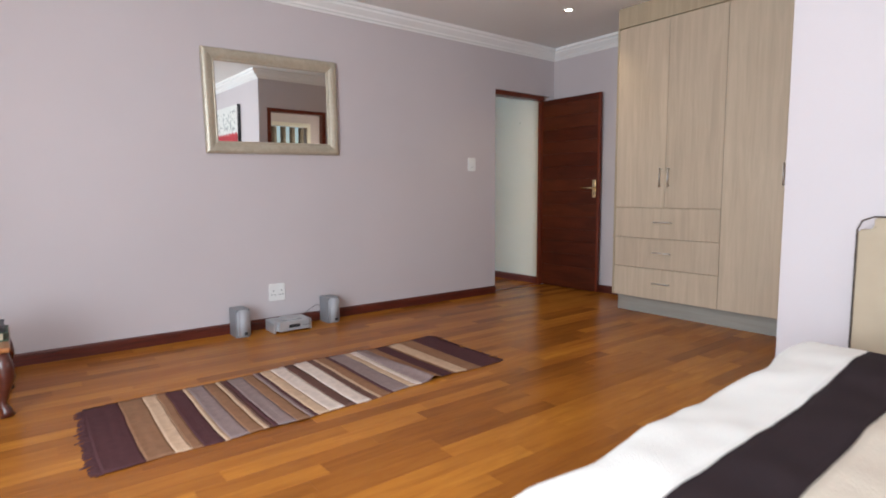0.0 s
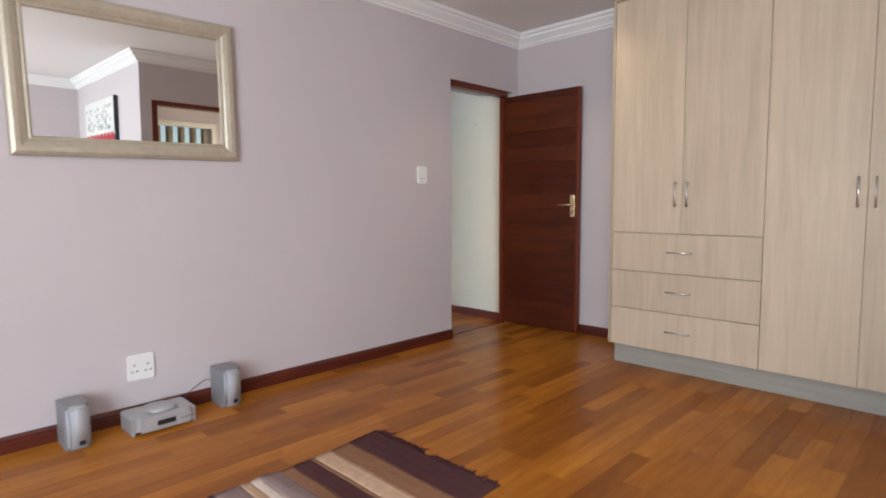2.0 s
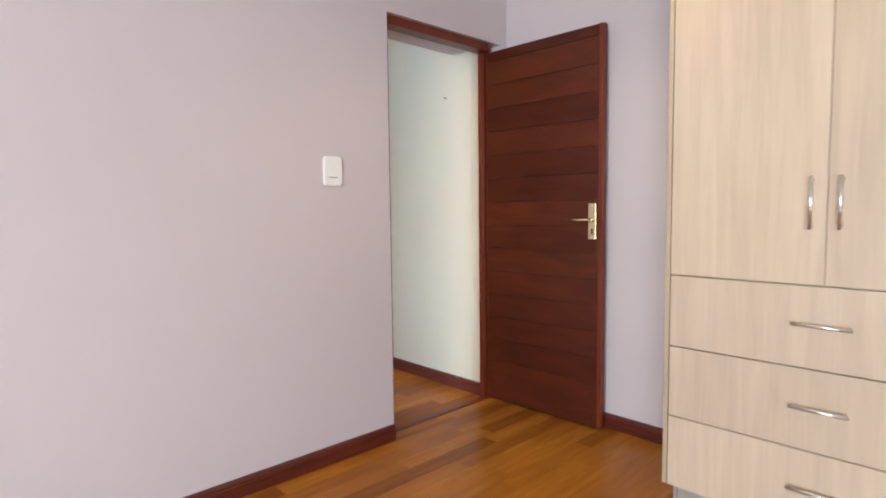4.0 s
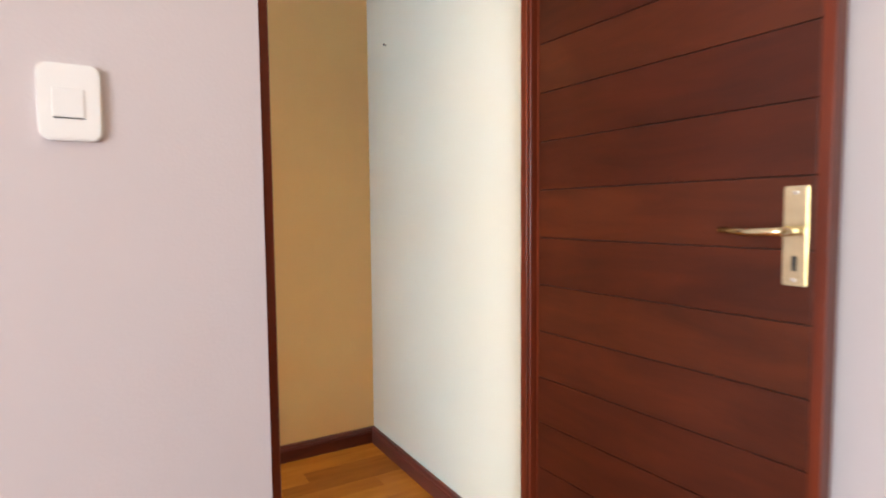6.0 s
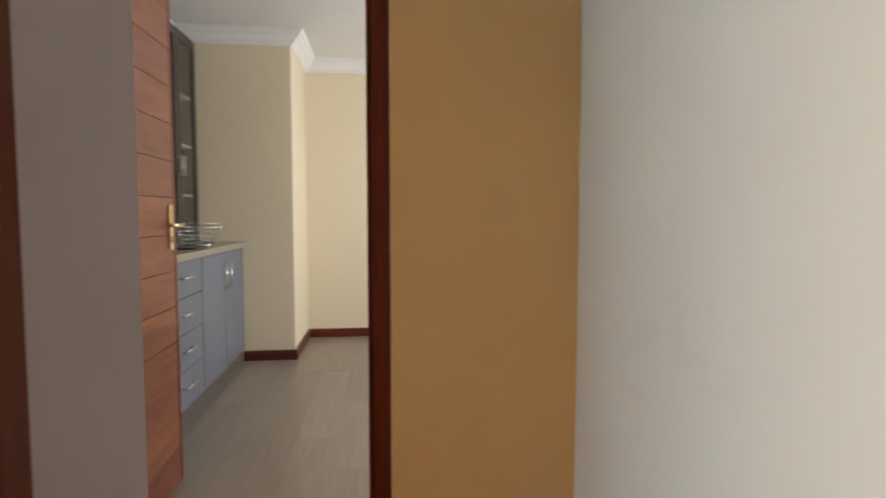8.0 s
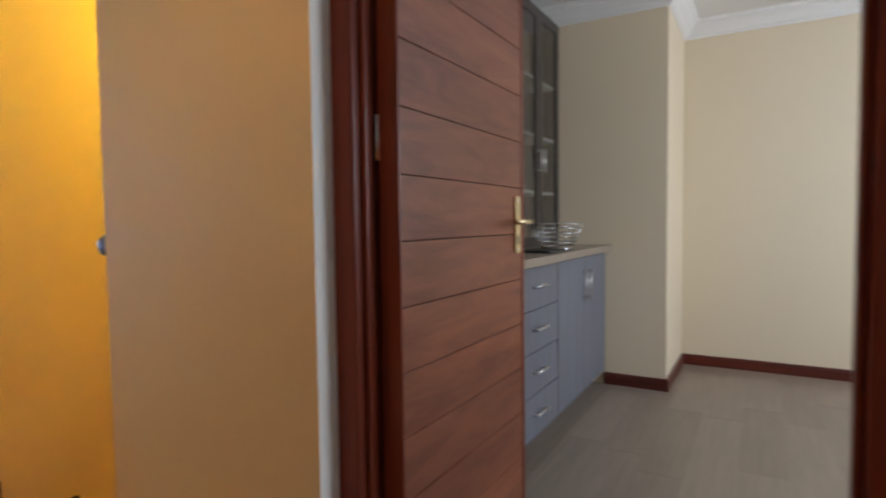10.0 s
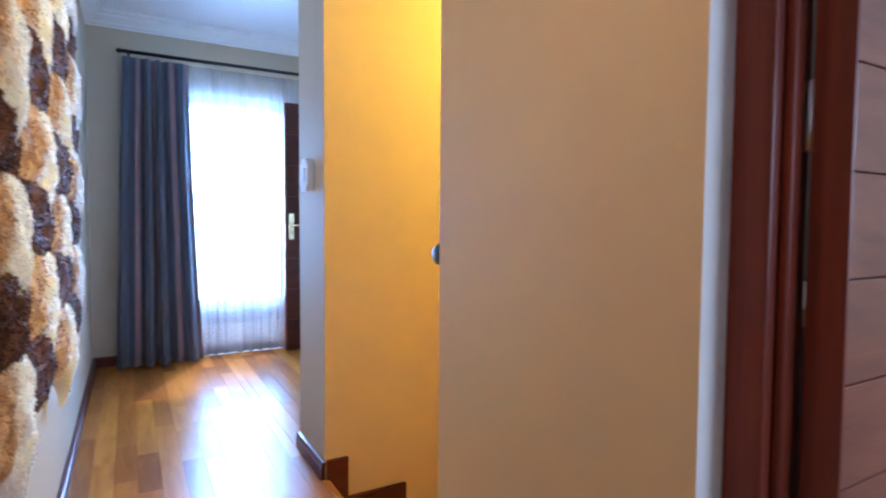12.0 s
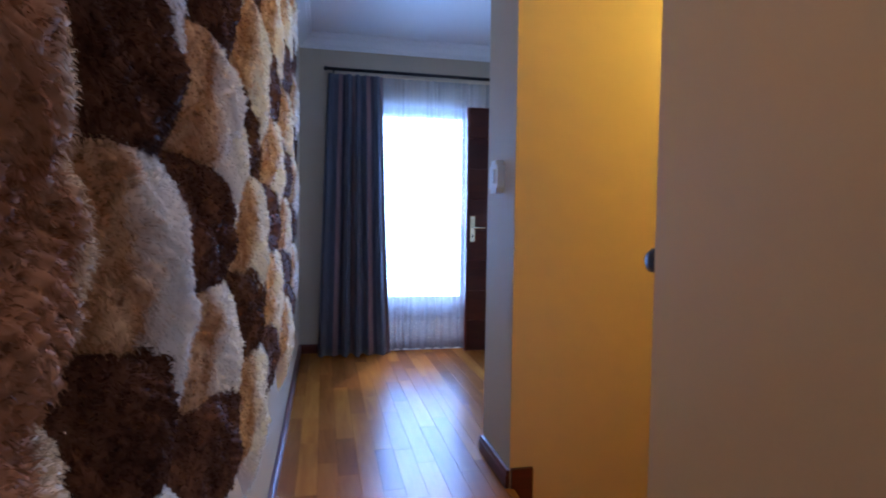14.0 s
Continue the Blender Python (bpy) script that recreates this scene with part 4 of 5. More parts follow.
part("red_field", boxes((-2.1875, -2.1855, -5.04, -3.91, 1.43, 1.74)), M_RED, pic)
bm = bmesh.new()
rg = random.Random(9)
for k in range(90):
    y, z, s = -4.98 + rg.random() * 0.98, 1.86 + rg.random() * 0.26, 0.004 + 0.012 * rg.random()
    box_into(bm, -2.1872, -2.1855, y - s, y + s, z - s * 1.4, z + s * 1.4)
tagged(part("paint_specks", bm, M_GREYP, pic), kind="stuff")

# bathroom beyond its doorway, seen in the mirror
structure(part("bathroom_floor", boxes((-2.0, 0.06, -5.55, -3.18, -0.05, 0.0)), M_TILE), "tiled bathroom floor", "floor")
structure(part("ceiling_bathroom", boxes((-2.0, 0.06, -5.55, -3.31, CEIL, CEIL + 0.06)), M_CEIL), "white bathroom ceiling", "ceiling")
wb = structure(new("window_bathroom"), "cream framed bathroom window with a striped blind", "window")
part("window_frame", frame_loop(-1.31, -0.34, 0.84, 2.18, -5.548, ((0, 0), (0, -0.03), (0.06, -0.03), (0.07, -0.02), (0.07, 0))), M_CREAMF, wb)
for k in range(5):
    smooth(part("curtain_fold", tube([(-1.17 + k * 0.17, -5.60, 0.92), (-1.17 + k * 0.17, -5.60, 2.10)], 0.05, 12), M_BLIND, wb))

# ---------------- side table with books ----------------
tb = thing("side_table", "low dark wooden side table with cabriole legs", "table")
part("tabletop", boxes((-5.48, -4.832, -0.965, -0.44, 0.305, 0.330), bevel=0.008, seg=3), M_TABLETOP, tb)
part("apron", boxes((-5.45, -4.862, -0.935, -0.47, 0.225, 0.304), bevel=0.004), M_TABLE, tb)
for lx, ly in ((-4.872, -0.93), (-4.872, -0.475), (-5.43, -0.93), (-5.43, -0.475)):
    ox, oy = (1 if lx > -5 else -1), (1 if ly > -0.7 else -1)
    pts = [(lx, ly, 0.30), (lx + ox * 0.012, ly + oy * 0.012, 0.24), (lx + ox * 0.018, ly + oy * 0.018, 0.19), (lx + ox * 0.004, ly + oy * 0.004, 0.11), (lx - ox * 0.004, ly - oy * 0.004, 0.06), (lx + ox * 0.008, ly + oy * 0.008, 0.025), (lx + ox * 0.012, ly + oy * 0.012, 0.0)]
    lg = smooth(part("leg", tube(pts, [0.032, 0.036, 0.034, 0.022, 0.017, 0.024, 0.030], 14), M_TABLE, tb))
for z, dx, m in ((0.330, 0.0, M_GREENBOOK), (0.374, -0.015, M_BLACK)):
    bk = thing("book", "thick hardback book lying flat on the side table", "book", group="books on the side table")
    h = 0.042 if z < 0.35 else 0.030
    part("pages", boxes((-5.10 + dx, -4.858 + dx, -0.80, -0.615, z + 0.004, z + h - 0.004)), M_PAGES, bk)
    part("cover", boxes((-5.105 + dx, -4.835 + dx, -0.81, -0.61, z, z + 0.0035), bevel=0.001), m, bk)
    part("cover", boxes((-5.105 + dx, -4.835 + dx, -0.81, -0.61, z + h - 0.0035, z + h), bevel=0.001), m, bk)


# ---------------- landing ----------------
def fur_hanging():
    root = thing("fur_wall_hanging", "shaggy fur wall hanging of brown and cream patches", "wall hanging")
    X0, X1, Z0, Z1, Y = -3.97, -0.88, 0.587, 2.511, RW + 0.001
    part("backing", boxes((X0 + 0.03, X1 - 0.48, Y, Y + 0.012, Z0 + 0.03, Z1 - 0.03), bevel=0.004), M_FUR_DARK, root, "dark cloth backing")
    rng = np.random.default_rng(7)
    # columns of patches: near and far edge, height of a patch, height of one dark patch
    columns = ((-1.30, -1.545, 0.150, 1.09), (-1.545, -1.79, 0.155, 1.245), (-1.79, -2.13, 0.155, 1.105), (-2.13, -2.51, 0.170, 1.275),
               (-2.51, -2.98, 0.180, 1.115), (-2.98, -3.50, 0.185, 1.290), (-3.50, -3.95, 0.185, 1.105))
    slots = []
    for c, (xa, xb, ph, zd) in enumerate(columns, 1):
        k0, k1 = math.ceil((Z0 + 0.4 * ph - zd) / ph), math.floor((Z1 - 0.4 * ph - zd) / ph)
        slots += [(c, r, xa, xb, ph, zd + r * ph, r % 2 == 0) for r in range(k1, k0 - 1, -1)]
    for c, r, xa, xb, ph, cz, dark in slots:
        cx, hw, hh = (xa + xb) / 2, abs(xb - xa) * (0.66 if dark else 0.62), ph * (0.74 if dark else 0.70)
        n = 70 if c < 4 else 40 if c < 5 else 24
        us, vs = np.meshgrid(np.linspace(-1, 1, n), np.linspace(-1, 1, n))
        # a cushion; the pale side of a tan patch droops into a point
        sq = np.sqrt(np.maximum(us ** 2, 1e-9) + np.maximum(vs ** 2, 1e-9))
        k = np.maximum(np.abs(us), np.abs(vs)) / np.maximum(sq, 1e-6)
        blend = 0.55
        du, dv = us * (1 - blend + blend * k), vs * (1 - blend + blend * k)
        px = cx - du * hw
        tail = np.clip((us - 0.05) / 0.95, 0, 1) * (0 if dark else 1)
        low = np.clip((0.4 - vs) / 1.4, 0, 1)
        pz = cz + dv * hh - ph * 1.05 * tail ** 0.9 * low ** 1.3
        px = px + (cx - 0.50 * hw - px) * tail * np.clip(-vs, 0, 1) * 0.75
        px = px + 0.02 * np.sin(pz * 14 + c * 2 + r)
        edge = np.clip(np.sin(np.pi * ((us + 1) / 2) ** 1.7), 0, 1) ** 0.8 * np.clip(1 - np.abs(vs) ** 3.5, 0, 1)
        depth = (0.054 if dark else 0.060) + 0.012 * rng.random()
        lump = 0.008 * np.sin(px * 37 + r) * np.sin(pz * 43 + c) + 0.004 * np.sin(px * 90 + 1) * np.sin(pz * 97) + (0.0052 if c < 5 else 0.0) * np.sin(px * 300 + 3 * np.sin(pz * 60)) * np.sin(pz * 360 + 2 * np.sin(px * 75))
        py = Y + 0.013 + depth * edge ** 0.55 + lump * edge + 0.018 * tail * low
        co = np.stack([px, py, pz], -1).reshape(-1, 3)
        idx = np.arange(n * n).reshape(n, n)
        quads = np.stack([idx[:-1, :-1], idx[1:, :-1], idx[1:, 1:], idx[:-1, 1:]], -1).reshape(-1, 4)[:, ::-1]
        uv = np.stack([(us + 1) / 2, (vs + 1) / 2], -1).reshape(-1, 2)
        # tufts: slim blades that stand off the cushion and hang a little
        gx = np.gradient(py, axis=1) / np.maximum(np.abs(np.gradient(px, axis=1)), 1e-4)
        near = cx > -2.6
        m = 11000 if c < 3 else 6000 if near else 1500
        a, b = rng.uniform(0.03, n - 1.03, m), rng.uniform(0.03, n - 1.03, m)
        i, j = a.astype(int), b.astype(int)
        fa, fb = (a - i)[:, None], (b - j)[:, None]
        g = co.reshape(n, n, 3)
        base = g[i, j] * (1 - fa) * (1 - fb) + g[i + 1, j] * fa * (1 - fb) + g[i, j + 1] * (1 - fa) * fb + g[i + 1, j + 1] * fa * fb
        buv = uv.reshape(n, n, 2)[i, j]
        out = np.stack([-(buv[:, 0] - 0.5) * 1.5, np.full(m, 0.75), (buv[:, 1] - 0.5) * 1.3 - 0.45], -1) + rng.normal(0, 0.30, (m, 3))
        curl = base * 170 + 2 * np.sin(base[:, ::-1] * 70)
        out += 0.60 * np.stack([np.sin(curl[:, 2]), np.zeros(m), np.sin(curl[:, 0])], -1)      # locks lie together
        out /= np.linalg.norm(out, axis=1)[:, None]
        length = rng.uniform(0.0025, 0.0060, m)[:, None] if c < 4 else rng.uniform(0.004, 0.010, m)[:, None]
        sidev = np.cross(out, rng.normal(0, 1, (m, 3)))
        sidev /= np.linalg.norm(sidev, axis=1)[:, None]
        gu, gv = np.gradient(g, axis=1), np.gradient(g, axis=0)
        nrm = np.cross(gu, gv)
        nrm *= np.where(nrm[..., 1:2] < 0, -1, 1)
        nrm /= np.maximum(np.linalg.norm(nrm, axis=2)[..., None], 1e-9)
        bn = nrm[i, j] * 0.8 + out * 0.35
        bn /= np.linalg.norm(bn, axis=1)[:, None]
        sidev *= np.where(np.einsum('ij,ij->i', np.cross(sidev, out), bn) < 0, -2.0, 2.0)[:, None] * 0.5
        wd = rng.uniform(0.0006, 0.0013, m)[:, None] * (0.6 if c < 3 else 1 if near else 1.7)
        mid = base + out * length * 0.6
        tip = base + out * length + np.array([0, 0, -0.3]) * length
        verts = np.concatenate([co, base - sidev * wd, base + sidev * wd, mid + sidev * wd * 0.8, mid - sidev * wd * 0.8, tip])
        o = n * n
        ar = np.arange(m)
        blades = np.stack([o + ar, o + m + ar, o + 2 * m + ar, o + 3 * m + ar], -1)
        tips = np.stack([o + 3 * m + ar, o + 2 * m + ar, o + 4 * m + ar], -1)
        me = bpy.data.meshes.new("fur_patch")
        me.from_pydata(verts.tolist(), [], quads.tolist() + blades.tolist() + tips.tolist())
        alluv = np.concatenate([uv, np.tile(buv, (5, 1))])
        layer = me.uv_layers.new(name="UVMap")
        loops = np.empty(len(me.loops), dtype=np.int32)
        me.loops.foreach_get("vertex_index", loops)
        layer.data.foreach_set("uv", alluv[loops].astype(np.float32).ravel())
        me.materials.append(M_FUR_BROWN if c == 1 else M_FUR_DARK if dark else M_FUR_TAN)
        me.polygons.foreach_set("use_smooth", [True] * len(me.polygons))
        me.update()
        ob = new("fur_patch", me)
        ob.parent = root


fur_hanging()

# switch on the pier face, handrail by the stairs
sw2 = thing("light_switch", "white oval light switch on the cream pier", "switch")
def octagon_plate(cx, cz, hw, hh, y0, y1, cut):
    """A plate on a wall along x with cut corners, from its face y0 back to the wall y1."""
    bm = boxes((cx - hw, cx + hw, y0, y1, cz - hh, cz + hh))
    bmesh.ops.bevel(bm, geom=[e for e in bm.edges if abs(e.verts[0].co.y - e.verts[1].co.y) > 1e-4], offset=cut, segments=2, affect="EDGES")
    return bm


part("plate", octagon_plate(-3.575, 1.322, 0.060, 0.072, HN - 0.034, HN, 0.022), M_PLASTIC, sw2)
part("rocker", octagon_plate(-3.575, 1.322, 0.026, 0.030, HN - 0.040, HN - 0.033, 0.004), M_PLASTIC, sw2)
hr = thing("handrail", "dark round handrail on the stair wall", "handrail")
smooth(part("rail", tube([(-2.405, HN + 0.002, 1.03), (-2.405, HN + 0.012, 1.03), (-2.405, 1.37, 1.02), (-2.405, 4.4, -0.95)], [0.018, 0.030, 0.030, 0.028], 16), M_KNOB, hr))
for y, z in ((1.5, 0.89), (2.6, 0.18), (3.7, -0.53)):
    smooth(part("bracket", tube([(-2.378, y, z - 0.05), (-2.405, y, z - 0.05), (-2.405, y, z)], 0.007, 8), M_STEEL, hr))

# stairs down, beside the cream wall
st = structure(new("stairs"), "varnished timber stairs going down from the landing", "stairs")
for k in range(11):
    y, z = HN + 0.28 * k, -0.18 * (k + 1)
    part("tread", boxes((-3.376, -2.379, y + 0.002, y + 0.31, z - 0.03, z), bevel=0.006), M_FLOOR, st)
    part("riser", boxes((-3.376, -2.379, y, y + 0.018, z + 0.001, z + 0.149)), M_MAHOG, st)
    part("stringer", boxes((-3.376, -3.358, y + 0.02, y + 0.379, z + 0.001, z + 0.086)), M_BASE, st)
    part("stringer", boxes((-3.376, -3.3582, y + 0.0 if k else y + 0.003, y + 0.098, z + 0.088, z + 0.266)), M_BASE, st)
structure(part("landing_nosing", boxes((-3.376, -2.379, 1.29, 1.327, -0.028, 0.003), bevel=0.008, seg=3), M_FLOOR), "rounded wooden nosing at the stair head", "nosing")


# curtain, sheer, rod and glazed opening
def cloth(name, y_top, y_bot, z0, z1, x, folds, depth, mat, parent, seed, nz=24, per=10, hem=0.0):
    bm = bmesh.new()
    uvl = bm.loops.layers.uv.new("UVMap")
    rng = random.Random(seed)
    ph = [rng.uniform(-0.5, 0.5) for _ in range(folds + 2)]
    nu = folds * per
    grid = []
    for j in range(nz + 1):
        s = j / nz
        z = z1 + (z0 - z1) * s
        row = []
        for i in range(nu + 1):
            u = i / nu
            k = u * folds
            sway = ph[int(k)] * (1 - (k % 1)) + ph[int(k) + 1] * (k % 1)
            spread = 0.35 + 0.65 * min(1, s * 3)
            a0, a1 = (y_top[0] + (y_bot[0] - y_top[0]) * s), (y_top[1] + (y_bot[1] - y_top[1]) * s)
            y = a0 + (a1 - a0) * u + 0.012 * sway * math.sin(s * 4 + k)
            dx = depth * spread * math.sin(2 * math.pi * k + sway) * (0.7 + 0.5 * math.sin(k * 1.7 + seed)) + 0.012 * sway * s
            row.append((bm.verts.new((x + dx, y, z + (hem * math.sin(k * 5) if j == nz else 0))), u, s))
        grid.append(row)
    for j in range(nz):
        for i in range(nu):
            q = (grid[j][i], grid[j + 1][i], grid[j + 1][i + 1], grid[j][i + 1])
            f = bm.faces.new([w[0] for w in q])
            for lp, w in zip(f.loops, q):
                lp[uvl].uv = (w[1], w[2])
    return smooth(part(name, bm, mat, parent))


cu = thing("curtain", "blue-grey and mauve striped curtain hanging to the floor", "curtain")
ob = cloth("drape", (0.565, 1.0), (0.49, 1.085), 0.012, 2.305, -5.80, 6, 0.075, M_CURTAIN, cu, 3)
ob.modifiers.new("thick", "SOLIDIFY").thickness = 0.003
sh = thing("sheer_curtain", "white gathered voile curtain over the glazed door", "curtain")
cloth("voile", (0.94, 2.62), (0.96, 2.62), 0.03, 2.32, -5.89, 24, 0.028, M_SHEER, sh, 8, hem=0.006)
rod = thing("curtain_rod", "thin black iron curtain rod with brackets", "curtain rod")
smooth(part("rod", tube([(-5.81, 0.56, 2.345), (-5.81, 2.8, 2.345)], 0.013, 12), M_RODBLACK, rod))
smooth(part("finial", tube([(-5.81, 0.565, 2.345), (-5.81, 0.545, 2.345), (-5.81, 0.53, 2.345)], [0.012, 0.019, 0.008], 12), M_RODBLACK, rod))
for y in (0.61, 2.7):
    smooth(part("bracket", tube([(-5.982, y, 2.345), (-5.81, y, 2.345)], 0.008, 8), M_RODBLACK, rod))
wd = structure(new("window_landing"), "tall glazed timber window with a low rail", "window")
for nm, b in (("stile", (-6.11, -6.05, 0.94, 1.00, 0.0, 2.12)), ("stile", (-6.11, -6.05, 2.44, 2.50, 0.0, 2.12)), ("mullion", (-6.11, -6.05, 1.82, 1.88, 0.0, 2.12)), ("head", (-6.11, -6.05, 1.00, 2.44, 2.06, 2.12)),
              ("rail", (-6.11, -6.05, 1.00, 2.44, 0.25, 0.385)), ("sill", (-6.12, -6.04, 0.94, 2.50, 0.0, 0.05))):
    part(nm, boxes(b, bevel=0.004), M_FRAMEWOOD, wd)
for ya, yb in ((1.00, 1.82), (1.88, 2.44)):
    g = part("pane", boxes((-6.085, -6.079, ya, yb, 0.385, 2.06)), M_GLASS, wd, "clear window pane")
    g.visible_shadow = False
    part("lower_panel", boxes((-6.09, -6.07, ya, yb, 0.05, 0.25)), M_BEAD, wd, "pale lower panel")
od = structure(new("door_landing"), "dark mahogany outer door leaf standing open by the voile", "door")
part("leaf_core", boxes((-5.845, -5.815, 1.732, 2.50, 0.014, 2.105), bevel=0.003), M_MAHOG, od)
for k in range(8):
    part("board", boxes((-5.817, -5.805, 1.745, 2.49, 0.02 + k * 0.2606, 0.02 + k * 0.2606 + 0.256), bevel=0.003), M_BOARD, od)
lever(od, -5.805, 1.785, 1.08, 1, 1, 0.22)

# ---------------- study ----------------
CX = -1.70


def base_unit(y0, y1, drawers, group):
    root = thing("base_cabinet", "blue-grey wood-grain base cabinet with " + ("four drawers" if drawers else "two doors"), "cabinet", group=group)
    part("body", boxes((-2.198, CX - 0.002, y0, y1, 0.10, 0.878)), M_SHELFIN, root)
    part("plinth", boxes((-2.15, CX - 0.06, y0, y1, 0.0, 0.099)), M_GREYCAB, root)
    if drawers:
        h = (0.872 - 0.09) / 4
        for k in range(4):
            z = 0.09 + k * h
            d = part("drawer", boxes((CX - 0.001, CX + 0.017, y0 + 0.002, y1 - 0.002, z + 0.002, z + h - 0.002), bevel=0.002), M_GREYCAB, root)
            bar_handle(d, (CX + 0.017, (y0 + y1) / 2 - 0.07, z + h * 0.55), (CX + 0.017, (y0 + y1) / 2 + 0.07, z + h * 0.55), (0.026, 0, 0))
    else:
        m = (y0 + y1) / 2
        for a, b, hy in ((y0, m, m - 0.05), (m, y1, m + 0.05)):
            d = part("door", boxes((CX - 0.001, CX + 0.017, a + 0.002, b - 0.002, 0.092, 0.870), bevel=0.002), M_GREYCAB, root)
            bar_handle(d, (CX + 0.017, hy, 0.62), (CX + 0.017, hy, 0.80), (0.026, 0, 0))


base_unit(1.95, 2.57, False, "study base cabinets")
base_unit(2.574, 3.15, True, "study base cabinets")
base_unit(3.154, 4.114, False, "study base cabinets")
wt = thing("worktop", "taupe laminate worktop over the study cabinets", "worktop")
part("slab", boxes((-2.198, -1.640, 1.95, 4.116, 0.880, 0.920), bevel=0.004), M_TOP, wt)


def glass_unit(y0, y1):
    root = thing("display_cabinet", "tall dark display cabinet with glazed doors", "cabinet", group="study display cabinets")
    x0, x1, z0, z1 = -2.198, -1.99, 0.922, 2.372
    for b in ((x0, x1 - 0.02, y0, y0 + 0.018, z0, z1), (x0, x1 - 0.02, y1 - 0.018, y1, z0, z1), (x0, x1 - 0.02, y0 + 0.018, y1 - 0.018, z1 - 0.018, z1), (x0, x1 - 0.02, y0 + 0.018, y1 - 0.018, z0, z0 + 0.018), (x0, x0 + 0.01, y0 + 0.018, y1 - 0.018, z0 + 0.018, z1 - 0.018)):
        part("carcass_panel", boxes(b), M_DARKCAB, root)
    for z in (1.25, 1.60, 1.95):
        part("shelf", boxes((x0 + 0.012, x1 - 0.03, y0 + 0.02, y1 - 0.02, z, z + 0.016)), M_PLINTH, root, "pale shelf behind the glass")
    m = (y0 + y1) / 2
    for a, b in ((y0, m), (m, y1)):
        a, b = a + 0.002, b - 0.002
        d = part("door", boxes((x1 - 0.019, x1, a, a + 0.055, z0, z1), (x1 - 0.019, x1, b - 0.055, b, z0, z1), (x1 - 0.019, x1, a + 0.055, b - 0.055, z1 - 0.06, z1), (x1 - 0.019, x1, a + 0.055, b - 0.055, z0, z0 + 0.06)), M_DARKCAB, root)
        g = part("pane", boxes((x1 - 0.012, x1 - 0.008, a + 0.055, b - 0.055, z0 + 0.06, z1 - 0.06)), M_GLASS, d, "clear cabinet glass")
        g.visible_shadow = False
        bar_handle(d, (x1, (b - 0.028 if a < m - 0.1 else a + 0.028), 1.38), (x1, (b - 0.028 if a < m - 0.1 else a + 0.028), 1.52), (0.026, 0, 0))


glass_unit(3.36, 4.10)
glass_unit(2.60, 3.355)
wbk = thing("wire_basket", "round chrome wire basket standing on the worktop", "basket")
for k in range(6):
    r, z = 0.09 + 0.012 * k, 0.934 + 0.026 * k
    smooth(part("ring", tube([(-1.80 + r * math.cos(a), 3.48 + r * math.sin(a), z) for a in (2 * math.pi * i / 28 for i in range(29))], 0.0022, 6, False), M_WIRE, wbk))
for k in range(14):
    a = 2 * math.pi * k / 14
    smooth(part("rib", tube([(-1.80 + 0.088 * math.cos(a), 3.48 + 0.088 * math.sin(a), 0.930), (-1.80 + 0.152 * math.cos(a), 3.48 + 0.152 * math.sin(a), 1.066)], 0.0018, 5), M_WIRE, wbk))
smooth(part("foot_ring", turned(((0.088, 0.0), (0.092, 0.004), (0.088, 0.010), (0.02, 0.011)), 28, (-1.80, 3.48, 0.920)), M_WIRE, wbk))
tray = thing("black_tray", "flat black glossy tray on the worktop", "tray")
part("tray_plate", boxes((-1.86, -1.69, 3.05, 3.30, 0.920, 0.932), bevel=0.004), M_BLACK, tray)
ws = structure(new("window_study"), "white framed study window", "window")
part("window_frame", boxes((1.50, 1.55, 2.3, 2.35, 0.95, 2.05), (1.50, 1.55, 3.95, 4.0, 0.95, 2.05), (1.50, 1.55, 2.35, 3.95, 2.0, 2.05), (1.50, 1.55, 2.35, 3.95, 0.95, 1.0), (1.50, 1.55, 3.13, 3.17, 1.0, 2.0)), M_PLASTIC, ws)
ww = structure(new("window_bedroom"), "wide bedroom window frame", "window")
part("window_frame", boxes((-6.55, -6.50, -5.05, -5.0, 0.15, 2.15), (-6.55, -6.50, -2.4, -2.35, 0.15, 2.15), (-6.55, -6.50, -5.0, -2.4, 2.1, 2.15), (-6.55, -6.50, -5.0, -2.4, 0.15, 0.2), (-6.55, -6.50, -3.73, -3.67, 0.2, 2.1)), M_FRAMEWOOD, ww)
nl = thing("wall_nail", "tiny dark nail sticking out of the cream wall", "nail")
smooth(part("shank", tube([(-0.072, 1.098, 1.849), (-0.086, 1.098, 1.853)], [0.003, 0.0045], 8), M_SLOT, nl))
tagged(copy_thing(nl, pose(0, -0.682, -0.017)), "tiny dark nail sticking out of the cream wall")


# ---------------- floor boards, last ----------------
PLANKS = {}


def plank_mesh(length, width, mat, name):
    key = (round(length, 2), width, mat.name)
    if key not in PLANKS:
        L, W, c, h = key[0] / 2 - 0.0002, width / 2 - 0.0002, 0.0006, 0.012
        v = [(-L, -W, -h), (L, -W, -h), (L, W, -h), (-L, W, -h), (-L, -W, -c), (L, -W, -c), (L, W, -c), (-L, W, -c), (-L + c, -W + c, 0), (L - c, -W + c, 0), (L - c, W - c, 0), (-L + c, W - c, 0)]
        f = [(0, 1, 5, 4), (1, 2, 6, 5), (2, 3, 7, 6), (3, 0, 4, 7), (4, 5, 9, 8), (5, 6, 10, 9), (6, 7, 11, 10), (7, 4, 8, 11), (8, 9, 10, 11)]
        me = bpy.data.meshes.new(name)
        me.from_pydata(v, [], f)
        me.materials.append(mat)
        PLANKS[key] = me
    return PLANKS[key]


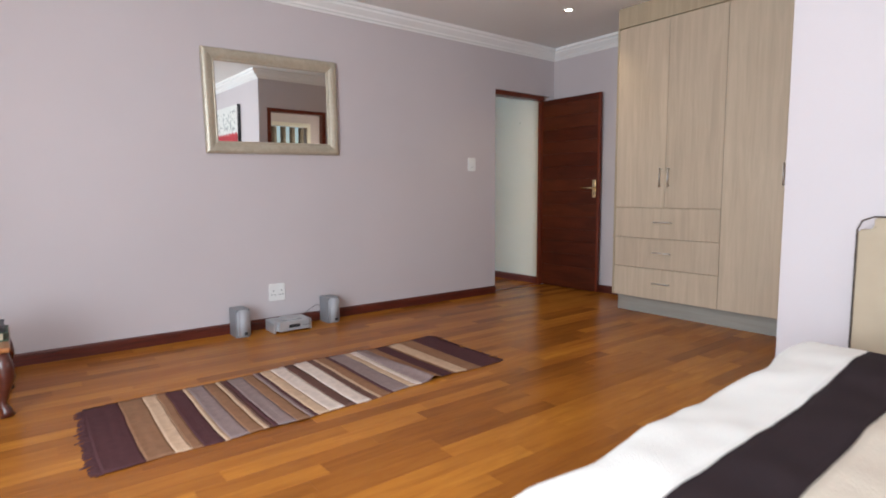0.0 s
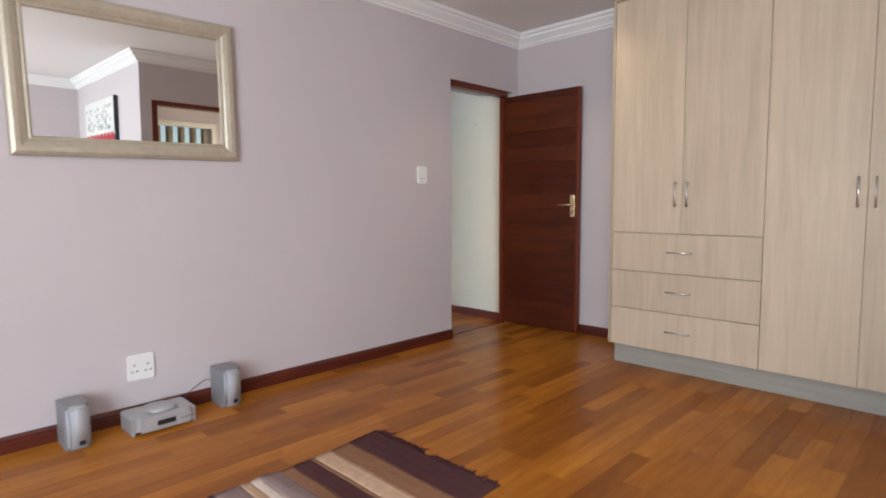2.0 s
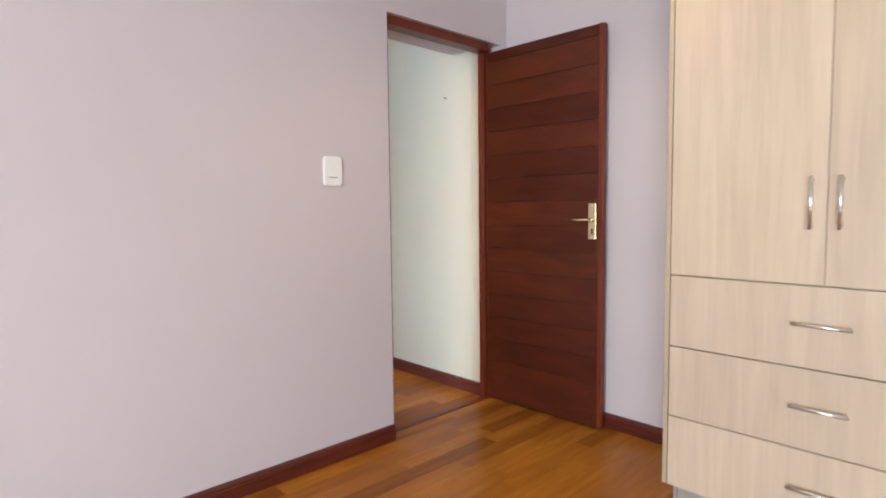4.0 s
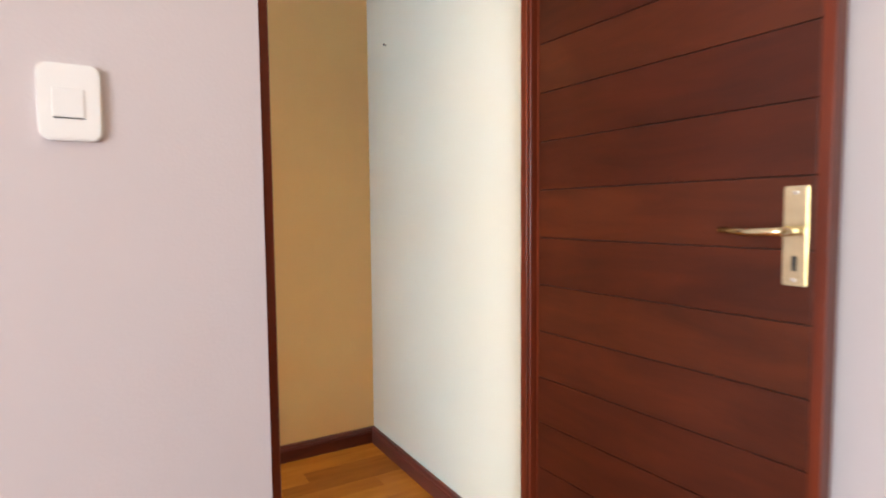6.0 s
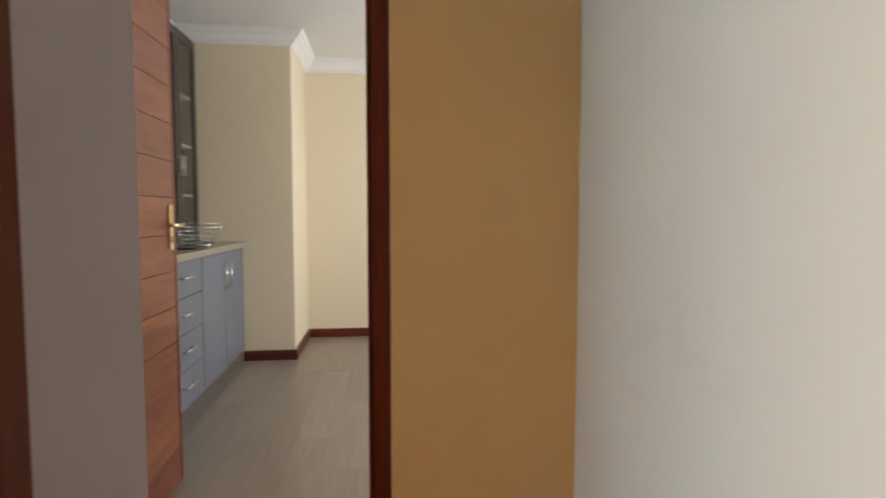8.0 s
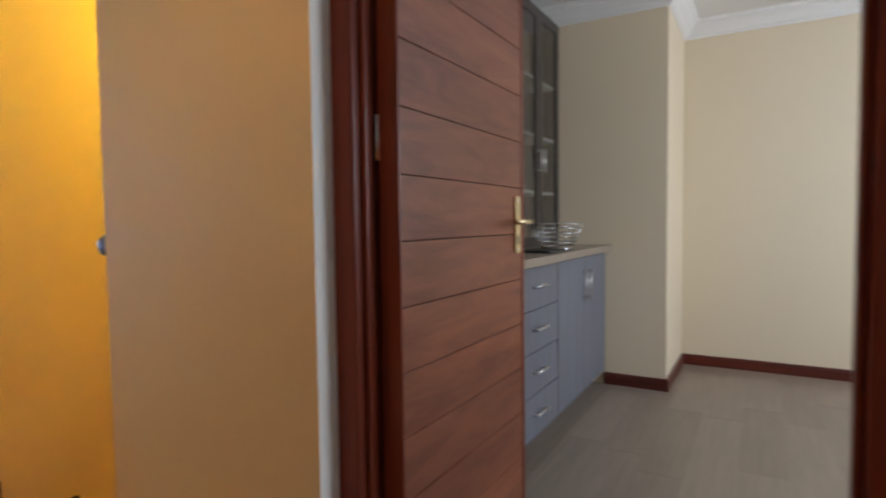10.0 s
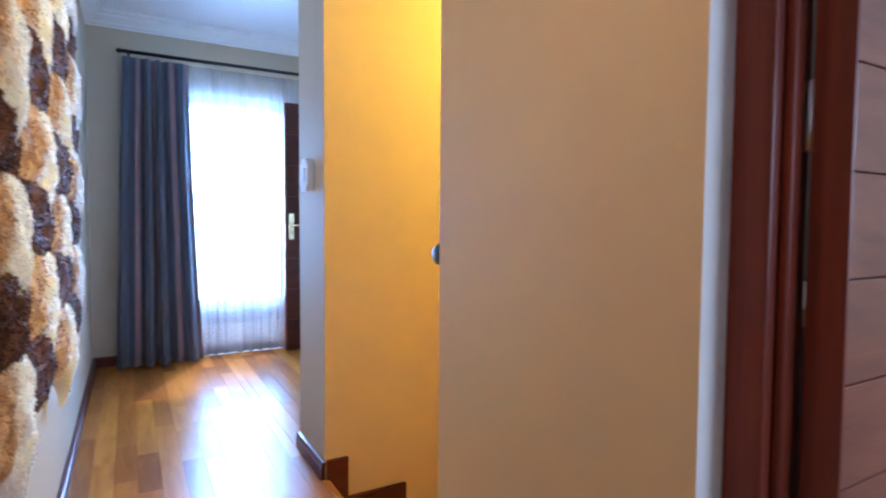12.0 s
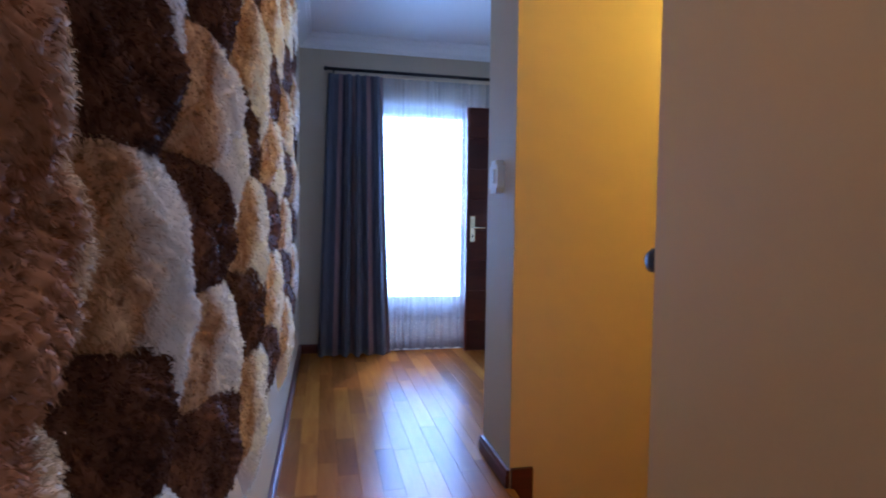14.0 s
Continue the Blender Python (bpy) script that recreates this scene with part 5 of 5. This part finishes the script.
def boards(name, label, rects, near, width, lengths, mat, along="x", seed=1):
    """Strips laid along an axis over rectangles (x0, x1, y0, y1); those in the stretch near are parts, the rest one mesh."""
    root = structure(new(name), label, "floor")
    rng = random.Random(seed)
    rest_v, rest_f, count = [], [], 0
    for x0, x1, y0, y1 in rects:
        a0, a1, b0, b1 = (x0, x1, y0, y1) if along == "x" else (y0, y1, x0, x1)
        b = b0
        while b < b1 - 0.005:
            w = min(width, round(b1 - b, 4))
            a = a0
            first = True
            while a < a1 - 0.005:
                ln = rng.choice(lengths) * (rng.uniform(0.2, 1.0) if first else 1)
                first = False
                ln = round(min(ln, a1 - a), 2) or 0.01
                if a1 - a - ln < 0.12:
                    ln = a1 - a
                ca, cb = a + ln / 2, b + w / 2
                x, y = (ca, cb) if along == "x" else (cb, ca)
                me = plank_mesh(ln, w, mat, "plank")
                m = pose(x, y, 0, 0, 0, 0 if along == "x" else 90)
                if count < 300 and near[0] < x < near[1] and near[2] < y < near[3]:
                    ob = new("plank", me)
                    ob.parent = root
                    ob.matrix_local = m
                    count += 1
                else:
                    o = len(rest_v)
                    rest_v += [tuple(m @ v.co) for v in me.vertices]
                    rest_f += [tuple(o + i for i in p.vertices) for p in me.polygons]
                a += ln
            b += w
    if rest_v:
        me = bpy.data.meshes.new("planks")
        me.from_pydata(rest_v, [], rest_f)
        me.materials.append(mat)
        ob = new("planks", me)
        ob.parent = root
        tagged(ob, "", "", "", "stuff")


boards("floor_bedroom", "glossy reddish-brown timber strip floor", ((-6.4, -2.14, -5.55, -3.18), (-6.4, 0.02, -3.18, 0.0), (-0.86, -0.03, 0.0, 0.060)), (-4.3, -0.4, -2.3, 0.2), 0.09, (0.42, 0.55, 0.7, 0.9, 1.1), M_FLOOR, "x", 5)
boards("floor_landing", "glossy reddish-brown timber strip floor of the landing", ((-0.86, -0.072, 0.100, RW), (-5.982, -0.072, RW, 1.29), (-5.982, -3.77, 1.29, 4.6), (-2.377, -0.072, 1.29, HN), (-1.598, -0.606, HN, 1.365)), (-6.0, 0, 0.1, 1.3), 0.09, (0.42, 0.55, 0.7, 0.9, 1.1), M_FLOOR, "x", 11)
boards("floor_study", "grey-brown laminate board floor", ((-2.2, 1.45, 1.466, 4.90), (-1.538, -0.66, 1.405, 1.466)), (-2.2, 1.5, 1.3, 5), 0.19, (1.2, 0.9), M_LAM, "y", 3)
